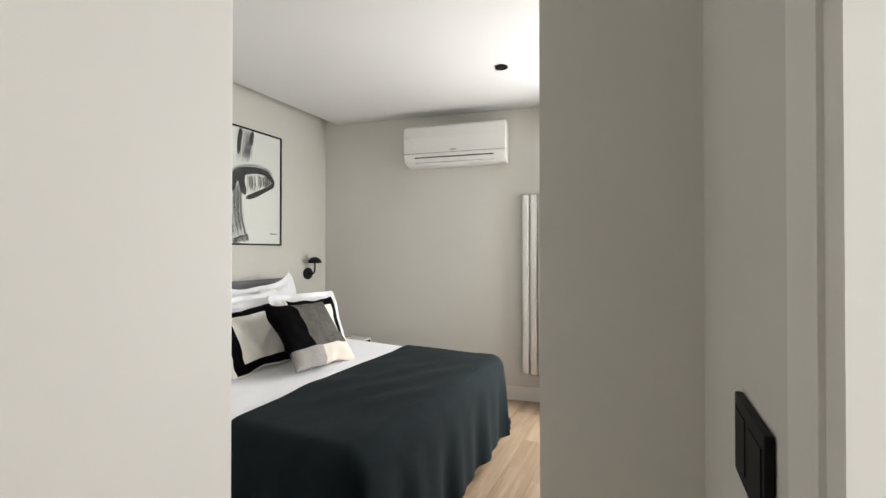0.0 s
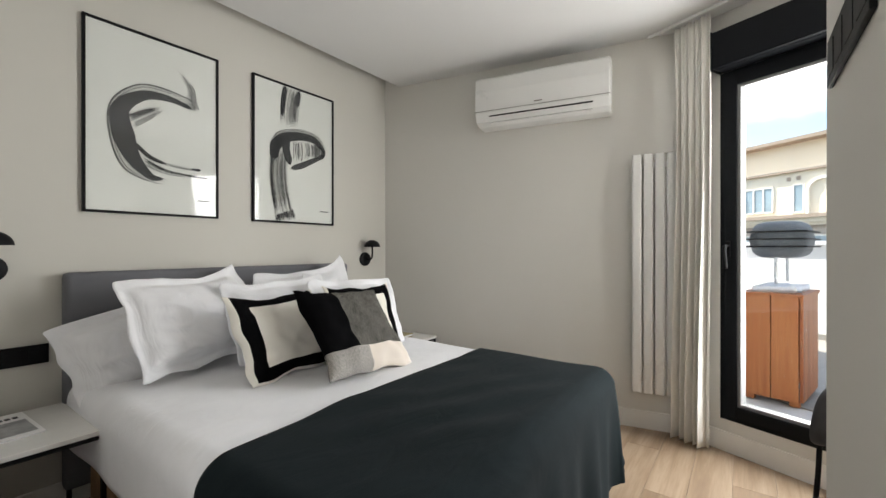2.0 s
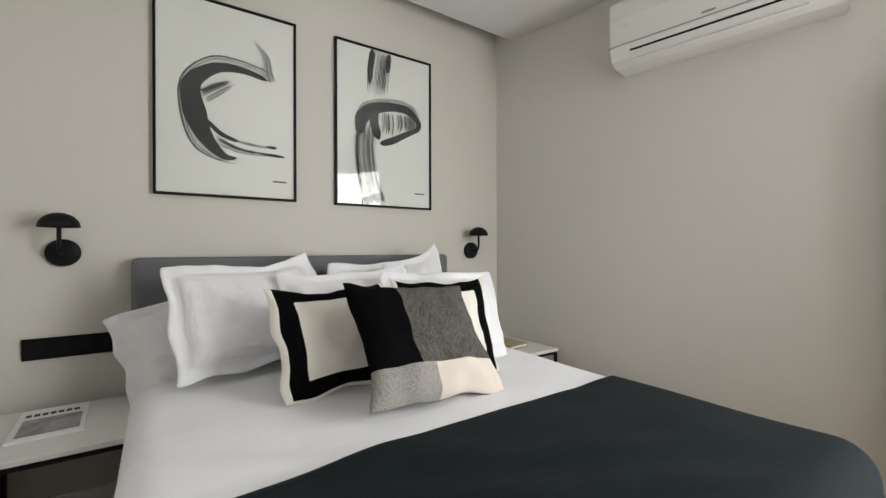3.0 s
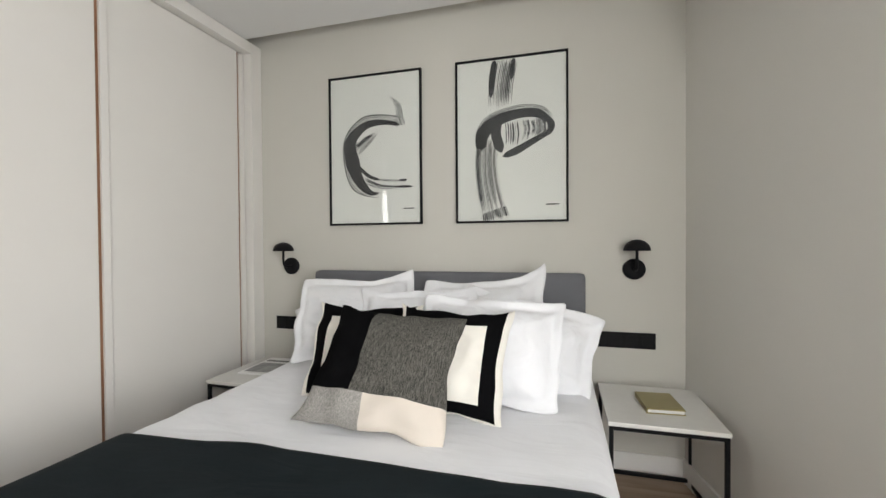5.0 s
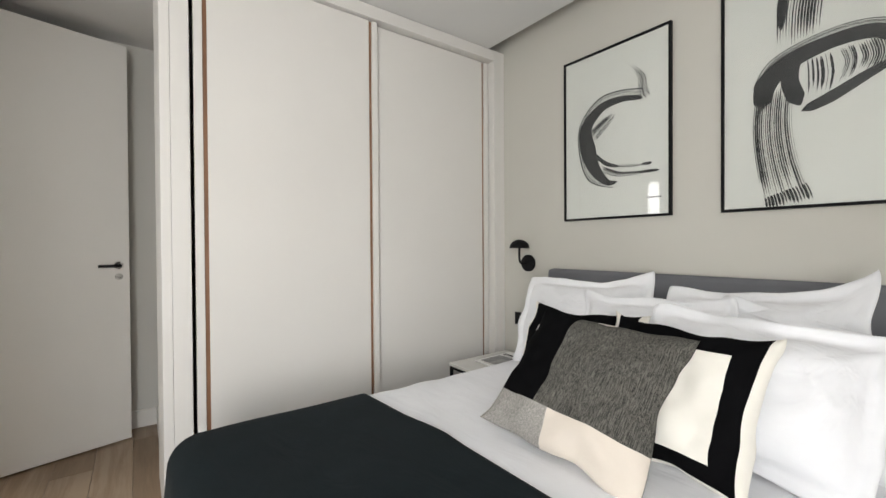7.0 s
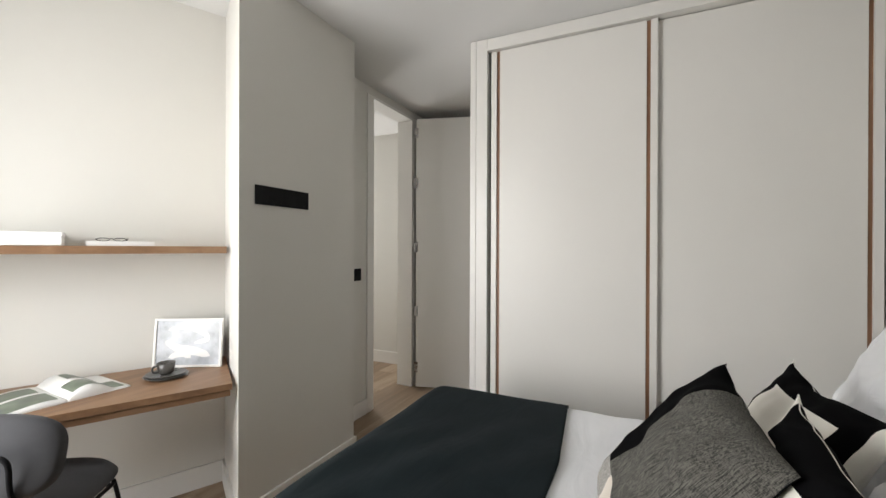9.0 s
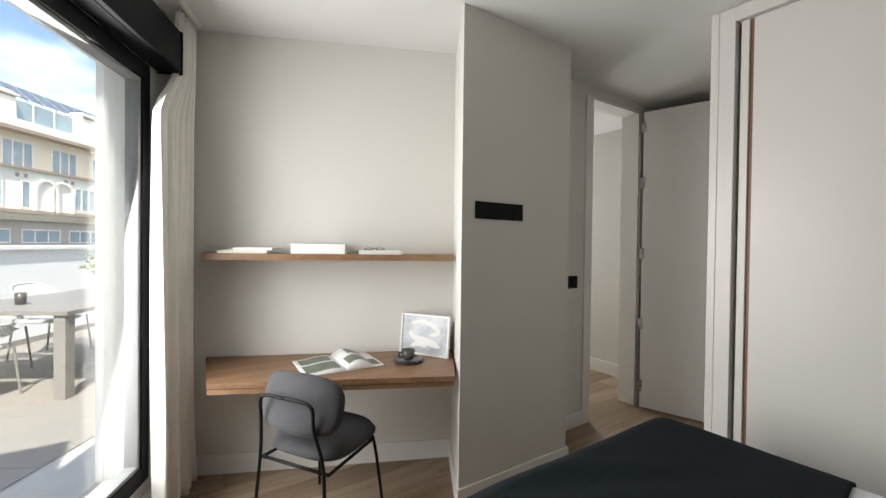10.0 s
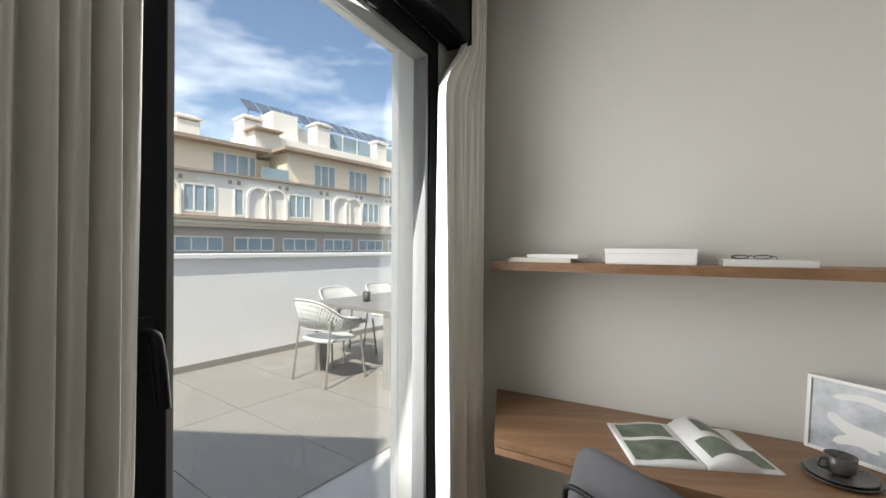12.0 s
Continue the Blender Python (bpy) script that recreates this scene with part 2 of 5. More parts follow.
def glass(name):
    """A clear pane: lets light straight through, with a Fresnel gloss."""
    m = bpy.data.materials.new(name)
    m.use_nodes = True
    nt = m.node_tree
    nt.nodes.remove(nt.nodes["Principled BSDF"])
    tr, gl, mx = nt.nodes.new("ShaderNodeBsdfTransparent"), nt.nodes.new("ShaderNodeBsdfGlossy"), nt.nodes.new("ShaderNodeMixShader")
    lw, pw, ad = nt.nodes.new("ShaderNodeLayerWeight"), nt.nodes.new("ShaderNodeMath"), nt.nodes.new("ShaderNodeMath")
    tr.inputs[0].default_value = (0.97, 0.985, 0.98, 1)
    gl.inputs["Roughness"].default_value = 0.01
    pw.operation, ad.operation = "POWER", "MULTIPLY_ADD"
    lw.inputs[0].default_value = 0.5
    pw.inputs[1].default_value, ad.inputs[1].default_value, ad.inputs[2].default_value = 4.0, 0.55, 0.03
    nt.links.new(lw.outputs["Facing"], pw.inputs[0])
    nt.links.new(pw.outputs[0], ad.inputs[0])
    nt.links.new(ad.outputs[0], mx.inputs[0])
    nt.links.new(tr.outputs[0], mx.inputs[1])
    nt.links.new(gl.outputs[0], mx.inputs[2])
    nt.links.new(mx.outputs[0], nt.nodes["Material Output"].inputs[0])
    return m


M["glass"] = glass("clear_glass")


# ---- mesh helpers ----
def finish(name, bm, mat, parent=None, label="", smooth=False):
    me = bpy.data.meshes.new(name)
    bm.normal_update()
    bm.to_mesh(me)
    bm.free()
    for one in (mat if isinstance(mat, (list, tuple)) else [mat]):
        me.materials.append(one)
    if smooth:
        for p in me.polygons:
            p.use_smooth = True
    ob = new(name, me)
    if parent:
        ob.parent = parent
    if label:
        ob["label"] = label
    return ob


def part(name, bm, mat, parent, label="", smooth=False):
    return finish(name, bm, mat, parent, label, smooth)


def thing(name, m, label, category, group="", kind=""):
    ob = new(name)
    ob.empty_display_size = 0.1
    ob.matrix_world = m
    return tagged(ob, label, category, group, kind)


def structure(name, bm, mat, label="", smooth=False):
    return tagged(finish(name, bm, mat, None, "", smooth), label, "", "", "structure")


def box(bm, x0, y0, z0, x1, y1, z1, bevel=0.0, segments=2, m=None):
    verts = bmesh.ops.create_cube(bm, size=1.0)["verts"]
    for v in verts:
        v.co = Vector(((x0 + x1) / 2 + v.co.x * (x1 - x0), (y0 + y1) / 2 + v.co.y * (y1 - y0), (z0 + z1) / 2 + v.co.z * (z1 - z0)))
    if bevel:
        edges = {e for v in verts for e in v.link_edges}
        verts = bmesh.ops.bevel(bm, geom=list(edges), offset=bevel, segments=segments, profile=0.6, affect="EDGES")["verts"]
    if m is not None:
        bmesh.ops.transform(bm, matrix=m, verts=list({v for v in verts}))
    return bm


def boxes(*args, bevel=0.0, m=None):
    bm = bmesh.new()
    for a in args:
        box(bm, *a, bevel=bevel, m=m)
    return bm


def prism(bm, pts, z0, z1):
    """A standing prism over a polygon."""
    low, high = [bm.verts.new((x, y, z0)) for x, y in pts], [bm.verts.new((x, y, z1)) for x, y in pts]
    n = len(pts)
    area = sum(pts[i][0] * pts[(i + 1) % n][1] - pts[(i + 1) % n][0] * pts[i][1] for i in range(n))
    if area < 0:
        low.reverse(), high.reverse()
    bm.faces.new(reversed(low))
    bm.faces.new(high)
    for i in range(n):
        bm.faces.new((low[i], low[(i + 1) % n], high[(i + 1) % n], high[i]))
    return bm


def tube(bm, pts, r, sides=10, closed=False):
    """A round bar through points."""
    pts = [Vector(p) for p in pts]
    rings = []
    n = len(pts)
    side = None
    for i, p in enumerate(pts):
        a, b = pts[i - 1] if (i or closed) else p, pts[(i + 1) % n] if (i < n - 1 or closed) else p
        d = (b - a).normalized()
        if side is None:
            side = d.orthogonal().normalized()
        side = (side - d * side.dot(d)).normalized()
        up = d.cross(side)
        rad = r[i] if isinstance(r, (list, tuple)) else r
        rings.append([bm.verts.new(p + (side * math.cos(2 * math.pi * k / sides) + up * math.sin(2 * math.pi * k / sides)) * rad) for k in range(sides)])
    for i in range(n if closed else n - 1):
        a, b = rings[i], rings[(i + 1) % n]
        for k in range(sides):
            bm.faces.new((a[k], a[(k + 1) % sides], b[(k + 1) % sides], b[k]))
    if not closed:
        bm.faces.new(list(reversed(rings[0])))
        bm.faces.new(rings[-1])
    return bm


def lathe(bm, profile, sides=32, m=None):
    """Turned round z from (radius, height) pairs."""
    rings = []
    for r, z in profile:
        rings.append([bm.verts.new((max(r, 1e-4) * math.cos(2 * math.pi * k / sides), max(r, 1e-4) * math.sin(2 * math.pi * k / sides), z)) for k in range(sides)])
    for a, b in zip(rings, rings[1:]):
        for k in range(sides):
            bm.faces.new((a[k], a[(k + 1) % sides], b[(k + 1) % sides], b[k]))
    bm.faces.new(list(reversed(rings[0])))
    bm.faces.new(rings[-1])
    if m is not None:
        bmesh.ops.transform(bm, matrix=m, verts=[v for ring in rings for v in ring])
    bmesh.ops.recalc_face_normals(bm, faces=bm.faces)
    return bm


def sheet_mesh(bm, nu, nv, place, thick=0.0):
    """A grid of places, with a back at the given thickness."""
    grid = [[bm.verts.new(place(i / nu, j / nv)) for j in range(nv + 1)] for i in range(nu + 1)]
    for i in range(nu):
        for j in range(nv):
            bm.faces.new((grid[i][j], grid[i + 1][j], grid[i + 1][j + 1], grid[i][j + 1]))
    if thick:
        bm.normal_update()
        bmesh.ops.solidify(bm, geom=bm.faces[:], thickness=thick)
    return bm


def bez(points, steps=8):
    """A smooth line through points."""
    pts = [Vector(p) for p in points]
    out = []
    for i in range(len(pts) - 1):
        p0, p1, p2, p3 = pts[max(i - 1, 0)], pts[i], pts[i + 1], pts[min(i + 2, len(pts) - 1)]
        for k in range(steps):
            t = k / steps
            out.append(0.5 * ((2 * p1) + (p2 - p0) * t + (2 * p0 - 5 * p1 + 4 * p2 - p3) * t * t + (3 * p1 - p0 - 3 * p2 + p3) * t ** 3))
    out.append(pts[-1])
    return out


# ---- structure ----
H = 2.785
COVE = 0.15
AX, AY = 0.0, 0.0            # headboard wall meets the slanted wall
CX, CY = -0.302, -4.13       # window wall meets the desk wall
DX, DY = -1.885, -3.414      # desk wall meets the pillar
PX0, PX1, PY = -1.572, -2.462, -2.898
SY = -3.25                   # wall with the light switch
JX0, JX1 = -3.15, -3.87      # doorway
FX = -4.28                   # far wall of the entrance
WX, WY = -2.79, -2.188       # wardrobe front and end

ground = bmesh.new()
box(ground, -0.2 - 400, -400, -14.2, 400, 400, -14.0)
structure("ground", ground, M["asphalt"], "grey asphalt street far below the terrace")

bm = bmesh.new()
prism(bm, [(-5.0, -6.2), (-5.0, 0.3), (0.1, 0.3), (0.68, -2.45), (-0.02, -4.13), (-0.35, -4.32), (-1.6, -3.8), (-2.3, -3.8), (-2.3, -6.2)], -0.30, -0.012)
structure("floor_base", bm, M["oak_floor"], "subfloor under the oak planks")

bm = prism(bmesh.new(), [(-5.0, 0), (0.15, 0), (0.15, 0.2), (-5.0, 0.2)], -0.01, H + 0.35)
structure("wall_headboard", bm, M["wall_sage"], "sage-grey painted wall behind the bed")
bm = prism(bmesh.new(), [(0, 0), (BX, BY), (BX + 0.30, BY - 0.02), (0.30, 0)], -0.01, H + 0.35)
structure("wall_air_conditioner", bm, M["wall"], "warm grey painted slanted wall")

# window wall, with an opening
S0, S1, Z0, Z1 = 0.242, 1.515, 0.20, 2.40
bm = bmesh.new()
box(bm, -0.02, -0.21, -0.01, S0, 0, H + 0.35)
box(bm, S1, -0.21, -0.01, 2.2, 0, H + 0.35)
box(bm, S0, -0.21, -0.01, S1, 0, Z0)
box(bm, S0, -0.21, Z1, S1, 0, H + 0.35)
bmesh.ops.transform(bm, matrix=WIN_M, verts=bm.verts)
bmesh.ops.recalc_face_normals(bm, faces=bm.faces)
structure("wall_window", bm, M["wall"], "warm grey painted wall with the terrace window")

bm = prism(bmesh.new(), [(CX, CY), (DX, DY), (DX - 0.1, DY - 0.2), (CX - 0.08, CY - 0.2)], -0.01, H + 0.1)
structure("wall_desk", bm, M["wall"], "warm grey painted wall behind the desk")
bm = prism(bmesh.new(), [(PX0, PY), (PX1, PY), (PX1, SY - 0.15), (-2.3, SY - 0.15), (-2.3, DY - 0.2), (DX - 0.1, DY - 0.2), (DX, DY)], -0.01, H + 0.1)
structure("pillar", bm, M["wall"], "warm grey painted wall stub beside the desk niche")
bm = bmesh.new()
box(bm, JX0, SY - 0.15, -0.01, PX1, SY, H + 0.1)
box(bm, FX - 0.15, SY - 0.15, -0.01, JX1, SY, H + 0.1)
box(bm, JX1, SY - 0.15, 2.71, JX0, SY, H + 0.1)
structure("wall_doorway", bm, M["wall"], "warm grey painted wall with a tall doorway")
bm = boxes((FX - 0.15, SY, -0.01, FX, WY + 0.03, H + 0.1))
structure("wall_entrance", bm, M["wall"], "warm grey painted wall of the entrance")
bm = boxes((FX - 0.15, WY + 0.03, -0.01, -3.32, WY + 0.12, H + 0.1))
structure("wall_wardrobe_end", bm, M["wall"], "warm grey painted wall beside the wardrobe")
bm = boxes((-5.0, WY + 0.12, -0.01, -3.32, 0.0, H + 0.1))
structure("wall_behind_wardrobe", bm, M["wall"], "wall behind the wardrobe")
# corridor beyond the doorway
bm = boxes((-4.62, -6.2, -0.01, -4.47, SY - 0.15, H + 0.1), (-4.47, SY - 0.16, -0.01, FX - 0.15, SY, H + 0.1))
structure("wall_corridor_far", bm, M["wall"], "pale painted corridor wall")
bm = boxes((-2.45, -6.2, -0.01, -2.30, SY - 0.15, H + 0.1))
structure("wall_corridor_near", bm, M["wall"], "pale painted corridor wall")
bm = boxes((-4.7, -6.35, -0.01, -2.2, -6.2, H + 0.1))
structure("wall_corridor_end", bm, M["wall"], "pale painted corridor end wall")

bm = bmesh.new()
prism(bm, [(-5.0, -6.3), (-5.0, -COVE), (0.03, -COVE), (0.48, BY), (-0.25, -4.3), (-1.5, -3.85), (-2.25, -3.85), (-2.25, -6.3)], H, H + 0.12)
prism(bm, [(-5.0, -COVE - 0.02), (-5.0, 0.02), (0.2, 0.02), (0.2, -COVE - 0.02)], H + 0.12, H + 0.2)
structure("ceiling", bm, M["ceiling"], "white plaster ceiling with a shadow gap at the headboard wall")

# skirting boards
def skirting(pts, h=0.125, t=0.014):
    b = bmesh.new()
    pts = [Vector((x, y)) for x, y in pts]
    for p, q in zip(pts, pts[1:]):
        d = (q - p).normalized()
        n = Vector((-d.y, d.x)) * t
        prism(b, [tuple(p), tuple(q), tuple(q + n), tuple(p + n)], 0.0, h)
    return tagged(finish("baseboard", b, M["white"]), "white lacquered baseboard", "", "", "structure")


e = 0.001
skirting([(FX, SY), (FX, WY + 0.03)][::-1])
skirting([(WX - 0.03, WY + 0.029), (FX + 0.015, WY + 0.029)])
skirting([(WX + 0.02, 0), (0, 0)][::-1])
skirting([(-0.002, -0.015), (BX - 0.001, BY)][::-1])
skirting([(BX, BY), (CX, CY)][::-1])
skirting([(CX - 0.015, CY + 0.006), (DX, DY)][::-1])
skirting([(DX, DY), (PX0, PY)][::-1])
skirting([(PX0 + 0.014, PY), (PX1 - 0.014, PY)][::-1])
skirting([(PX1, PY), (PX1, SY)][::-1])
skirting([(PX1 - 0.014, SY), (JX0 + 0.07, SY)][::-1])
skirting([(-4.47, SY - 0.17), (-4.47, -6.2)], 0.14)

# wardrobe
wardrobe = thing("wardrobe", pose(WX, -1.075, 0), "white built-in wardrobe with two sliding doors and brown door edges", "wardrobe")
L0, L1 = WY + 1.075, 1.073
RAIL = 2.705
part("wall_trim", boxes((-0.62, L0, 0, 0.002, L0 + 0.040, H - 0.004), bevel=0.002), M["wardrobe"], wardrobe)
part("side_jamb", boxes((-0.62, L0 + 0.041, 0, 0, L0 + 0.118, H - 0.004), bevel=0.002), M["wardrobe"], wardrobe)
part("side_jamb", boxes((-0.62, L1 - 0.103, 0, 0, L1, H - 0.004), bevel=0.002), M["wardrobe"], wardrobe)
part("top_rail", boxes((-0.62, L0 + 0.118, RAIL, -0.001, L1 - 0.103, H - 0.004), bevel=0.002), M["wardrobe"], wardrobe)
part("back_panel", boxes((-0.615, L0 + 0.118, 0, -0.6, L1 - 0.103, RAIL)), M["wardrobe"], wardrobe)
part("bottom_track", boxes((-0.10, L0 + 0.118, 0.0, -0.006, L1 - 0.103, 0.02), bevel=0.002), M["steel"], wardrobe)


def sliding_door(y0, y1, x):
    """A white panel with a pale upright profile and a brown finger groove at each side."""
    top = RAIL - 0.006
    d = part("sliding_door", boxes((x - 0.022, y0 + 0.058, 0.025, x, y1 - 0.058, top), bevel=0.0015), M["wardrobe"], wardrobe)
    for a, b in ((y0, y0 + 0.038), (y1 - 0.038, y1)):
        part("edge_profile", boxes((x - 0.026, a, 0.025, x + 0.004, b, top), bevel=0.003), M["wardrobe"], d)
    for a, b in ((y0 + 0.038, y0 + 0.058), (y1 - 0.058, y1 - 0.038)):
        part("finger_groove", boxes((x - 0.024, a, 0.025, x - 0.010, b, top)), M["brown_edge"], d, "brown wooden finger groove")


sliding_door(-2.050 + 1.075, -1.066 + 1.075, -0.028)
sliding_door(-1.125 + 1.075, -0.116 + 1.075, -0.062)

# entrance door, standing open
door = thing("entrance_door", pose(-3.845, -3.19, 0, 0, 0, 106), "white lacquered full-height door with black lever handle, open", "door")
part("leaf", boxes((0.0, -0.018, 0.012, 0.90, 0.018, 2.69), bevel=0.002), M["white"], door)
for z in (0.16, 0.72, 1.36, 2.0, 2.5):
    part("hinge", boxes((-0.016, -0.026, z, 0.02, -0.016, z + 0.10), bevel=0.003), M["steel"], door, "satin metal hinge")
for side in (-1, 1):
    rose = lathe(bmesh.new(), [(0.026, 0), (0.026, 0.007), (0.024, 0.009)], 24, pose(0.84, side * 0.018, 1.2, 90 * side, 0, 0))
    part("handle_rose", rose, M["black"], door, "black handle rose", True)
    lev = tube(bmesh.new(), bez([(0.84, side * 0.02, 1.2), (0.84, side * 0.055, 1.2), (0.82, side * 0.066, 1.2), (0.72, side * 0.066, 1.2)], 5), 0.009)
    part("lever", lev, M["black"], door, "black lever", True)
    lock = lathe(bmesh.new(), [(0.022, 0), (0.022, 0.006), (0.02, 0.008)], 24, pose(0.84, side * 0.018, 1.125, 90 * side, 0, 0))
    part("lock_rose", lock, M["black"], door, "black lock rose", True)
bm = bmesh.new()
box(bm, JX1, SY - 0.16, 0, JX1 + 0.03, SY + 0.008, 2.71)
box(bm, JX0 - 0.03, SY - 0.16, 0, JX0, SY + 0.008, 2.71)
box(bm, JX1 + 0.03, SY - 0.16, 2.69, JX0 - 0.03, SY + 0.008, 2.715)
box(bm, JX0, SY, 0, JX0 + 0.065, SY + 0.012, 2.71)
box(bm, JX1 - 0.065, SY, 0, JX1, SY + 0.012, 2.71)
structure("door_frame", bm, M["white"], "white lacquered door lining and architrave")

# terrace window
window = tagged(thing("window_1", WIN_M, "tall anthracite aluminium terrace window, closed", "window"), kind="structure")
FR = 0.062
for name, a in (("frame_bar", (S0, -0.075, Z0, S0 + 0.035, 0.004, Z1)), ("frame_bar", (S1 - 0.035, -0.075, Z0, S1, 0.004, Z1)),
                ("frame_bar", (S0 + 0.035, -0.075, Z0, S1 - 0.035, 0.004, Z0 + 0.035)), ("frame_bar", (S0 + 0.035, -0.075, Z1 - 0.035, S1 - 0.035, 0.004, Z1))):
    part(name, boxes(a, bevel=0.003), M["anthracite"], window)
a0, a1, b0, b1 = S0 + 0.03, S1 - 0.03, Z0 + 0.03, Z1 - 0.03
for a in ((a0, -0.06, b0, a0 + 0.070, 0.02, b1), (a1 - 0.070, -0.06, b0, a1, 0.02, b1), (a0 + 0.070, -0.06, b0, a1 - 0.070, 0.02, b0 + 0.070), (a0 + 0.070, -0.06, b1 - 0.070, a1 - 0.070, 0.02, b1)):
    part("sash_bar", boxes(a, bevel=0.004), M["anthracite"], window)
g0, g1, h0, h1 = a0 + 0.070, a1 - 0.070, b0 + 0.070, b1 - 0.070
for a in ((g0, -0.055, h0, g0 + 0.02, 0.008, h1), (g1 - 0.02, -0.055, h0, g1, 0.008, h1), (g0 + 0.02, -0.055, h0, g1 - 0.02, 0.008, h0 + 0.02), (g0 + 0.02, -0.055, h1 - 0.02, g1 - 0.02, 0.008, h1)):
    part("glazing_bead", boxes(a, bevel=0.003), M["bead"], window, "silver-grey glazing bead")
pane = part("pane", boxes((g0 + 0.01, -0.03, h0 + 0.01, g1 - 0.01, -0.024, h1 - 0.01)), M["glass"], window, "clear glass pane")
pane.visible_shadow = False
hand_bm = boxes((S0 + 0.040, 0.02, 1.23, S0 + 0.068, 0.032, 1.33), bevel=0.004)
part("handle_plate", hand_bm, M["black"], window, "black handle plate")
lev = tube(bmesh.new(), bez([(S0 + 0.054, 0.03, 1.30), (S0 + 0.054, 0.062, 1.295), (S0 + 0.056, 0.072, 1.26), (S0 + 0.064, 0.075, 1.16)], 6), [0.010] * 6 + [0.012] * 7 + [0.013] * 6)
part("lever", lev, M["black"], window, "black lever handle pointing down", True)
shutter = thing("shutter_box", WIN_M @ pose(0.895, 0, 2.40), "anthracite roller shutter box above the window", "shutter box")
part("case", boxes((-0.645, 0.003, 0.0, 0.70, 0.125, 0.23), bevel=0.012), M["anthracite"], shutter)
for ex in (-0.65, 0.705):
    part("end_cap", boxes((ex - 0.006, 0.002, -0.004, ex + 0.006, 0.129, 0.234), bevel=0.003), M["anthracite"], shutter)
part("inspection_lid", boxes((-0.63, 0.012, -0.004, 0.68, 0.10, -0.0005), bevel=0.001), M["anthracite"], shutter)

# exterior sill and terrace wall
bm = boxes((S0, -0.245, Z0 - 0.06, S1, -0.076, Z0 - 0.002), bevel=0.003, m=WIN_M)
structure("window_sill", bm, M["taupe"], "grey stone window sill outside")
bm = bmesh.new()
box(bm, -3.6, -0.25, -1.0, S0, -0.212, 3.4)
box(bm, S1, -0.25, -1.0, 2.9, -0.212, 3.4)
box(bm, S0, -0.25, -1.0, S1, -0.212, Z0 - 0.06)
box(bm, S0, -0.25, Z1, S1, -0.212, 3.4)
bmesh.ops.transform(bm, matrix=WIN_M, verts=bm.verts)
bmesh.ops.recalc_face_normals(bm, faces=bm.faces)
structure("wall_outside", bm, M["stucco"], "white stucco outside wall")
bm = prism(bmesh.new(), [(-5.2, 3.0), (1.9, 3.0), tuple(win(-3.6, -0.25).xy), tuple(win(2.9, -0.25).xy), (-5.2, -6.4)], H + 0.36, 3.45)
structure("roof_slab", bm, M["stucco"], "flat roof above the bedroom")
# unseen block, added and sized to cast the shadow over the terrace floor
bm = boxes((1.19, -1.45, -1.0, 4.2, 3.2, 4.3))
structure("wall_upper_wing", bm, M["stucco"], "unseen white stucco block added to shade the terrace")


# ---- bed ----
bed = thing("bed", pose(-1.40, 0, 0), "double bed with grey upholstered headboard and oak base", "bed")
BW, BL, BT = 0.87, 2.165, 0.632     # half width, foot, top
part("base", boxes((-BW + 0.05, -BL + 0.14, 0.06, BW - 0.05, -0.14, 0.35), bevel=0.006), M["bed_oak"], bed, "oak bed base")
for x, y in ((-0.78, -0.22), (0.78, -0.22), (-0.76, -1.88), (0.76, -1.88)):
    part("foot", boxes((x - 0.03, y - 0.03, 0, x + 0.03, y + 0.03, 0.06), bevel=0.004), M["bed_oak"], bed)
part("headboard", boxes((-0.905, -0.095, 0.10, 0.865, -0.012, 1.165), bevel=0.028), M["headboard"], bed, "grey upholstered headboard", True)
part("mattress", boxes((-BW + 0.02, -BL + 0.03, 0.35, BW - 0.02, -0.10, BT - 0.012), bevel=0.05), M["sheet"], bed, "white mattress", True)


def over_bed(a, b, lift, x0, x1, y0, top, hem, flare, folds, seed):
    """A cloth laid over the bed: a runs across, b towards the foot, the rest hangs."""
    rad = 0.085
    x0, x1, y0 = x0 + rad * 0.8, x1 - rad * 0.8, y0 + rad * 0.8
    ea = (x0 - a) if a < x0 else (a - x1 if a > x1 else 0.0)
    sa = -1 if a < x0 else 1
    eb = max(0.0, y0 - b)
    r = max(ea, eb)
    cx, cy = min(max(a, x0), x1), max(b, y0)
    # the cloth bends round the soft edge, then hangs
    turn = min(r / rad, math.pi / 2)
    hang = max(0.0, r - rad * math.pi / 2)
    drop = min(rad * (1 - math.cos(turn)) + hang, top - hem)
    q = math.hypot(ea, eb)
    dx, dy = (sa * ea / q if q > 1e-6 else 0.0), (-eb / q if q > 1e-6 else 0.0)
    along = (b if ea > eb else a) * folds + seed + math.atan2(eb, ea + 1e-6) * 2.2
    wave = math.sin(along) * 0.6 + math.sin(along * 1.9 + 1.3) * 0.4
    soft = 1 - math.exp(-drop / 0.05)
    out = rad * math.sin(turn) + lift * soft + hang * flare * (0.55 + 0.75 * wave)
    corner = min(ea, eb) / (r + 1e-6)
    out += corner * drop * 0.05
    z = top + lift - drop
    n = noise.noise(Vector((a * 3.1, b * 3.1, seed))) * 0.008 * (1 - soft * 0.5)
    crease = 0.008 * math.sin((a * 0.55 + b) * 26 + 3 * noise.noise(Vector((a * 2, b * 2, seed + 5)))) * max(0.0, noise.noise(Vector((a * 1.6, b * 1.3, seed + 9))))
    return Vector((cx + dx * out, cy + dy * out, z + n + crease))


